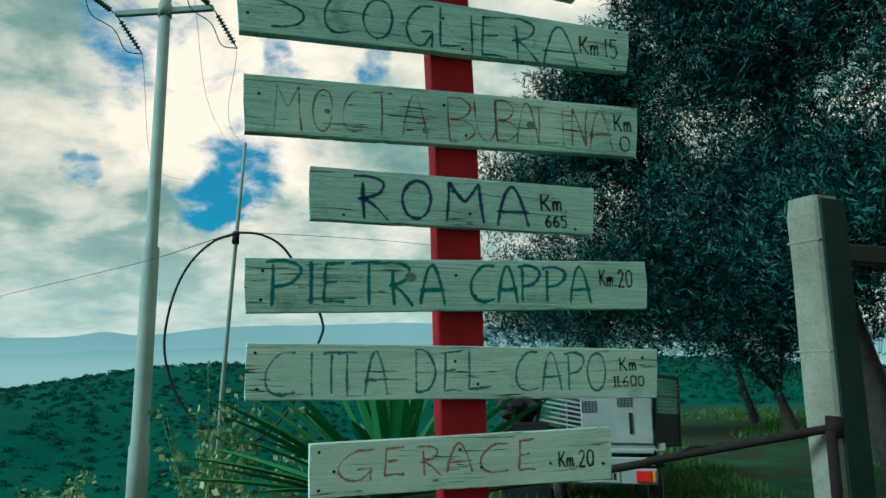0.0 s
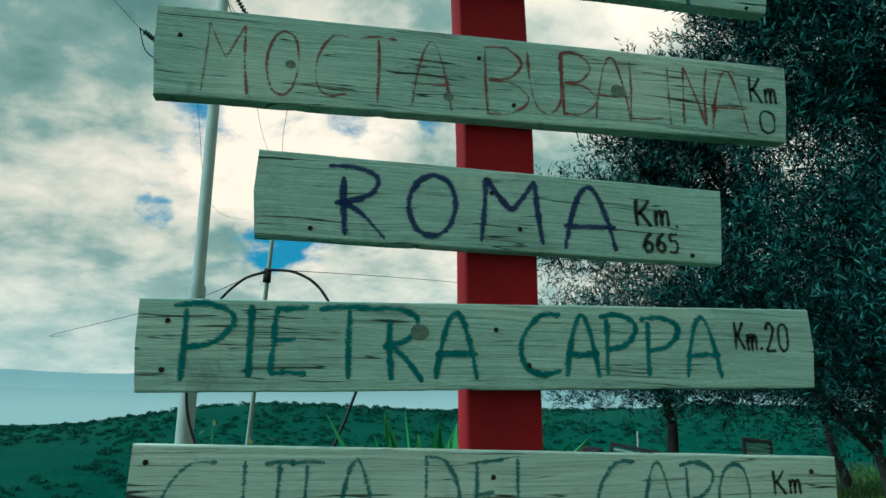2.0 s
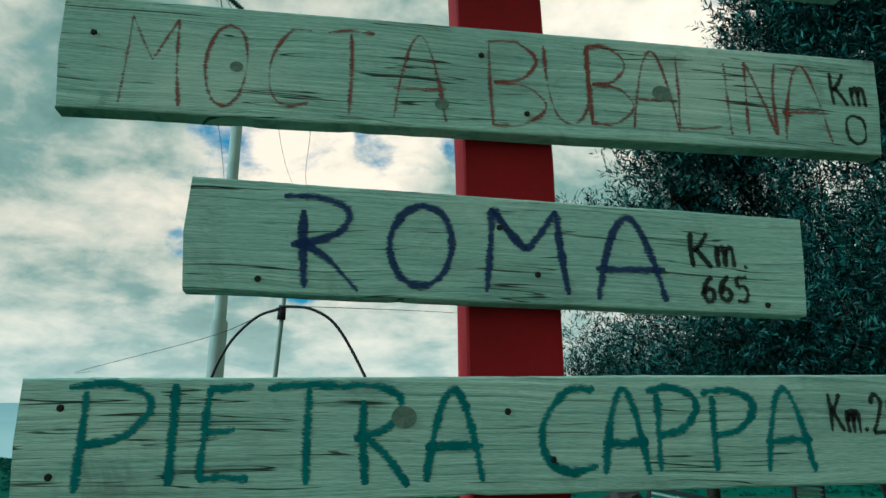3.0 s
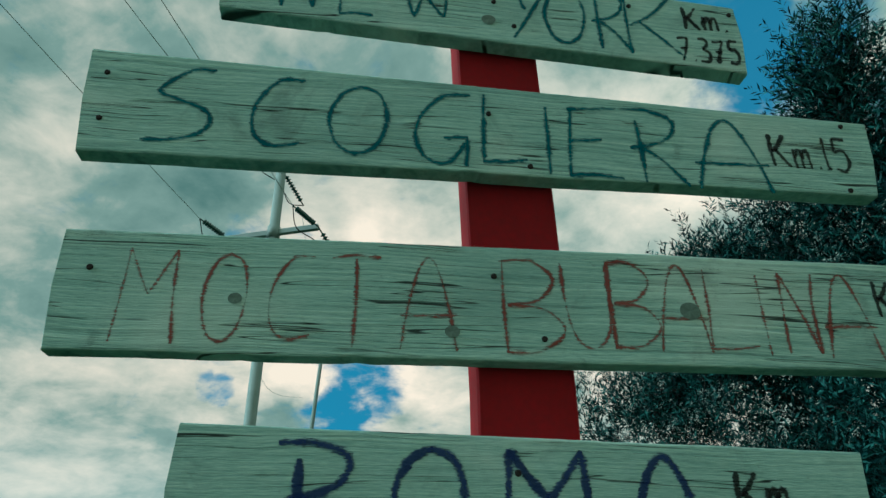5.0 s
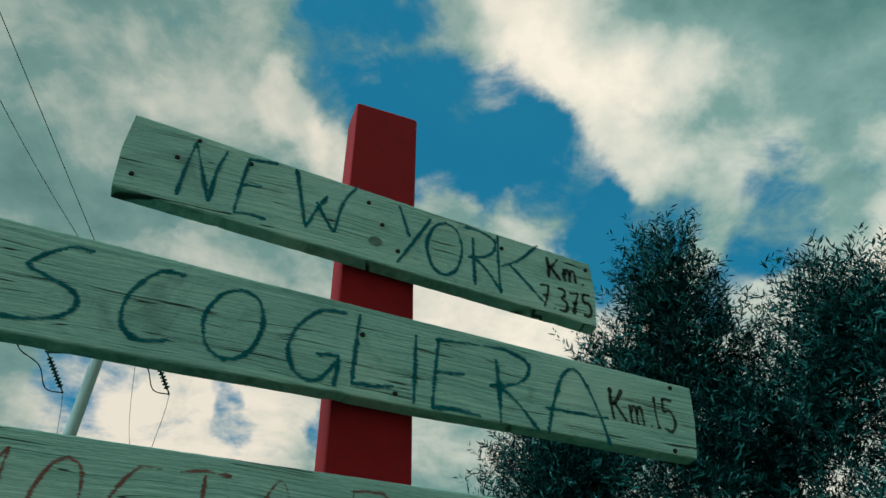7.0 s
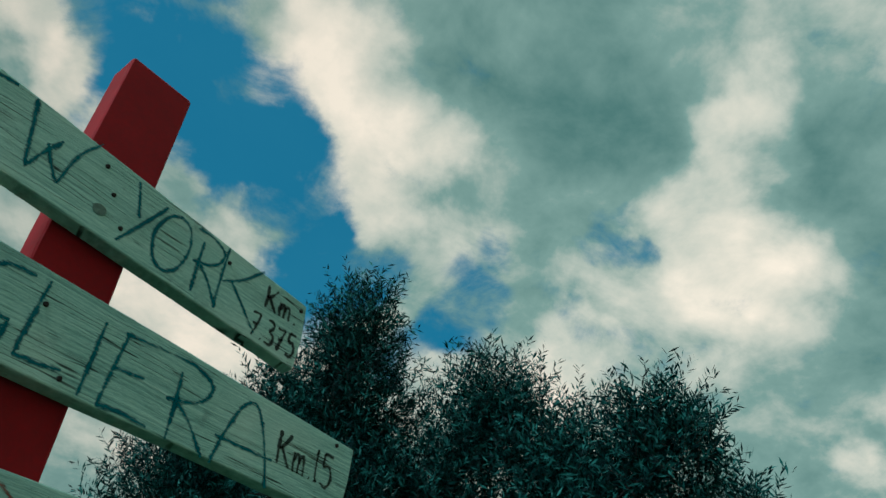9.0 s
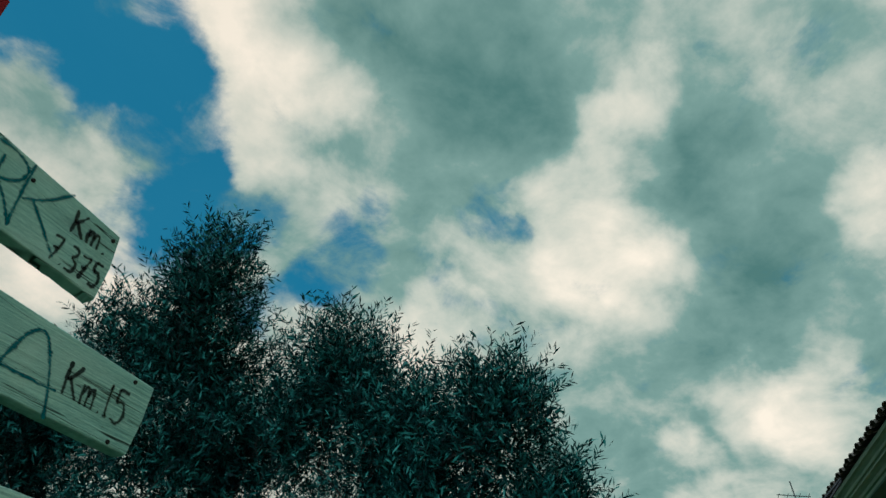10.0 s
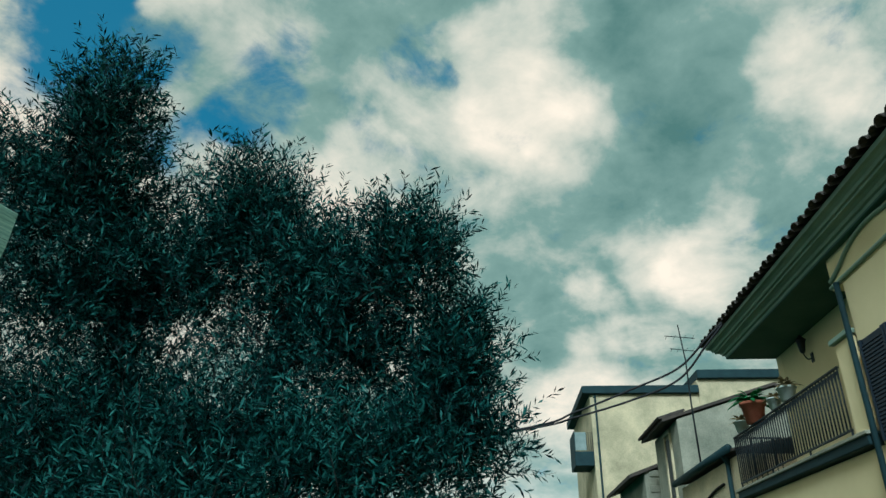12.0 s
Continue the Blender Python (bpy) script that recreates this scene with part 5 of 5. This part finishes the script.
DRY = leaf("dry_leaves", [(0.16, 0.12, 0.06), (0.26, 0.20, 0.10), (0.12, 0.16, 0.06)], 0.7, 0.2)
potted(3.30, 5.04, 0.235, 0.40, TERRACOTTA, "terracotta pot with a drooping cycad on the railing", 26, 0.62, YUCCA, 0.55, 1)
potted(1.60, 5.04, 0.16, 0.24, GLAZE, "white planter with a drying trailing plant", 30, 0.36, DRY, 0.5, 2)
potted(4.10, 5.04, 0.15, 0.22, GLAZE, "white planter with a drying trailing plant", 26, 0.32, DRY, 0.5, 3)
potted(2.20, 5.04, 0.13, 0.20, GLAZE, "white planter with a drying trailing plant", 24, 0.30, DRY, 0.5, 4)

# ---- neighbours further up the street ----
def slab(x0, x1, y0, z0, y1, z1, thick):
    """A roof slab rising from its eave at y0 to its ridge at y1."""
    v = [(x, y, z - d) for d in (0.0, thick) for x, y, z in ((x0, y0, z0), (x1, y0, z0), (x1, y1, z1), (x0, y1, z1))]
    return mesh("slab", v, [(0, 1, 2, 3), (4, 7, 6, 5), (0, 4, 5, 1), (1, 5, 6, 2), (2, 6, 7, 3), (3, 7, 4, 0)])


low = thing("low_house", HOUSE, "low grey rendered house with a gutter", "house")
part("wall", box(4.72, 9.7, -7.0, -0.02, 0, 4.74, 0.02), STUCCO_OLD, low)
part("roof", slab(4.65, 9.75, 0.12, 4.84, -3.6, 5.55, 0.05), TILE, low)
part("gutter", tube([(4.75, 0.16, 4.86), (9.7, 0.16, 4.84)], 0.085, 10), SLATE, low, "grey round gutter")
part("downpipe", tube(smooth_line([(5.30, 0.14, 4.80), (5.30, 0.05, 4.62), (5.30, 0.05, 4.40), (5.30, 0.05, 0.1)], 5), 0.05, 8), SLATE, low)
part("pipe", tube(smooth_line([(5.9, 0.01, 4.30), (6.6, 0.01, 4.26), (7.6, 0.01, 4.12), (8.4, 0.01, 4.10)], 5), 0.03, 6), RUST, low)
grey = thing("grey_house", HOUSE, "weathered grey house with a sloping tiled verge", "house")
part("wall", prism([(0.42, 0), (0.42, 6.86), (3.4, 7.80), (9.0, 6.2), (9.0, 0)], 10.87, 14.1), STUCCO_GREY, grey, "stained grey rendered walls", pose(0, 0, 0, 0, 0, 0) @ Matrix(((0, 1, 0, 0), (-1, 0, 0, 0), (0, 0, 1, 0), (0, 0, 0, 1))))
groof = part("roof", slab(10.82, 14.15, 0.02, 6.88, -3.4, 7.95, 0.09), TILE, grey)
part("ridge_slope", slab(10.82, 14.15, -9.1, 6.30, -3.4, 7.95, 0.09), TILE, grey)
for i in range(15):
    for row in range(2):
        part("tile", TILE_MESH, None, groof, "", pose(10.93 + i * 0.217, 0.12 - row * 0.38, 6.86 + row * 0.122, -18, 0, 3 * math.sin(i * 2.3)))
# flat dark panel on the solid wall stands in for shade inside the opening
win = part("window", box(11.9, 12.55, -0.43, -0.40, 4.5, 6.55, 0.01), DARK, grey, "unglazed window opening, its inner shade a flat dark panel")
for x in (11.80, 12.55):
    part("jamb", box(x, x + 0.10, -0.44, -0.36, 4.5, 6.66, 0.006), STUCCO_OLD, win, "crumbling pale jamb")
part("lintel", box(11.78, 12.67, -0.44, -0.34, 6.66, 6.78, 0.006), STUCCO_GREY, win)
mid = thing("stone_house", HOUSE, "small stone house with a steep dark roof", "house")
part("wall", box(15.6, 21.0, -6.0, -0.25, 0, 6.15, 0.02), STUCCO_GREY, mid)
part("roof", slab(15.5, 21.1, 0.30, 6.0, -3.2, 7.3, 0.12), TILE, mid)
rnd_ = random.Random(4)
for i in range(5):
    for j in range(7):
        x, z = 0.55 * j + 0.27 * (i % 2), 4.9 + 0.26 * i
        part("stone", box(15.56, 15.60, -0.62 - x - 0.24 * rnd_.uniform(0.8, 1.1), -0.40 - x, z, z + 0.22, 0.012), STUCCO_GREY, mid)
tall = thing("tall_house", HOUSE, "tall stained yellow house with a dark parapet band", "house")
part("wall", box(25.9, 34.0, -5.5, 0.0, 0, 11.6, 0.02), STUCCO_OLD, tall, "streaked yellow stucco walls")
part("upper_block", box(25.9, 34.0, -14.0, -5.504, 0, 12.35, 0.02), STUCCO_OLD, tall)
part("parapet", box(25.65, 34.2, -5.5, 0.40, 11.604, 12.0, 0.02), SLATE, tall, "dark overhanging parapet band")
part("parapet", box(25.65, 34.2, -14.2, -5.504, 12.354, 12.80, 0.02), SLATE, tall, "dark overhanging parapet band")
bal = part("balcony", box(25.95, 28.0, 0.004, 0.95, 8.05, 8.75, 0.02), SLATE, tall, "dark balcony with railing")
part("railing_panel", box(25.95, 28.0, 0.90, 0.95, 8.754, 9.75, 0.01), SLATE, bal)
part("railing_panel", box(25.95, 26.0, 0.35, 0.90, 8.80, 9.70, 0.01), WHITE, bal)
for y in (0.02, 0.12, 0.22, 0.32):
    part("railing_bar", box(25.96, 25.98, y, y + 0.02, 8.754, 9.70, 0), DARK, bal)
part("downpipe", tube([(25.82, -0.25, 11.55), (25.82, -0.25, 0.1)], 0.05, 8), SLATE, tall)


def antenna():
    m = pose(18.25, 8.30, 0)
    a = thing("antenna", m, "thin rooftop television antenna on a mast", "antenna")
    part("mast", tube([(0.06, 0.0, 5.0), (0, 0, 6.61), (-0.25, -0.12, 7.7), (-0.52, -0.15, 8.62)], [0.024, 0.022, 0.018, 0.014], 6), DARK, a)
    for f, w in ((0.90, 0.42), (0.55, 0.34)):
        x, y, z = -0.25 - 0.27 * f, -0.12 - 0.03 * f, 7.7 + 0.92 * f - 0.25
        part("boom", tube([(x - w * 0.6, y + w * 0.7, z + 0.03), (x + w * 0.6, y - w * 0.7, z - 0.03)], 0.011, 5), DARK, a)
        for q in (-0.9, -0.35, 0.35, 0.9):
            part("element", tube([(x + w * 0.6 * q - 0.07, y - w * 0.7 * q - 0.06, z + 0.02), (x + w * 0.6 * q + 0.07, y - w * 0.7 * q + 0.06, z - 0.02)], 0.006, 4), DARK, a)


antenna()
for drop in (0.0, 0.20):
    line = smooth_line([(12.85, 5.30, 6.60 - drop * 0.2), (12.73, 5.60, 6.30 - drop * 0.5), (12.66, 6.17, 5.85 - drop), (12.38, 6.97, 5.55 - drop), (11.94, 7.95, 5.19 - drop * 0.5), (11.38, 8.93, 4.89 - drop * 0.1), (8.2, 13.0, 4.1)], 8)
    tagged(part("service_cable", tube(line, 0.020, 6), BLACK), "sagging black service cable from the tiled eaves", "wire", "service cables")
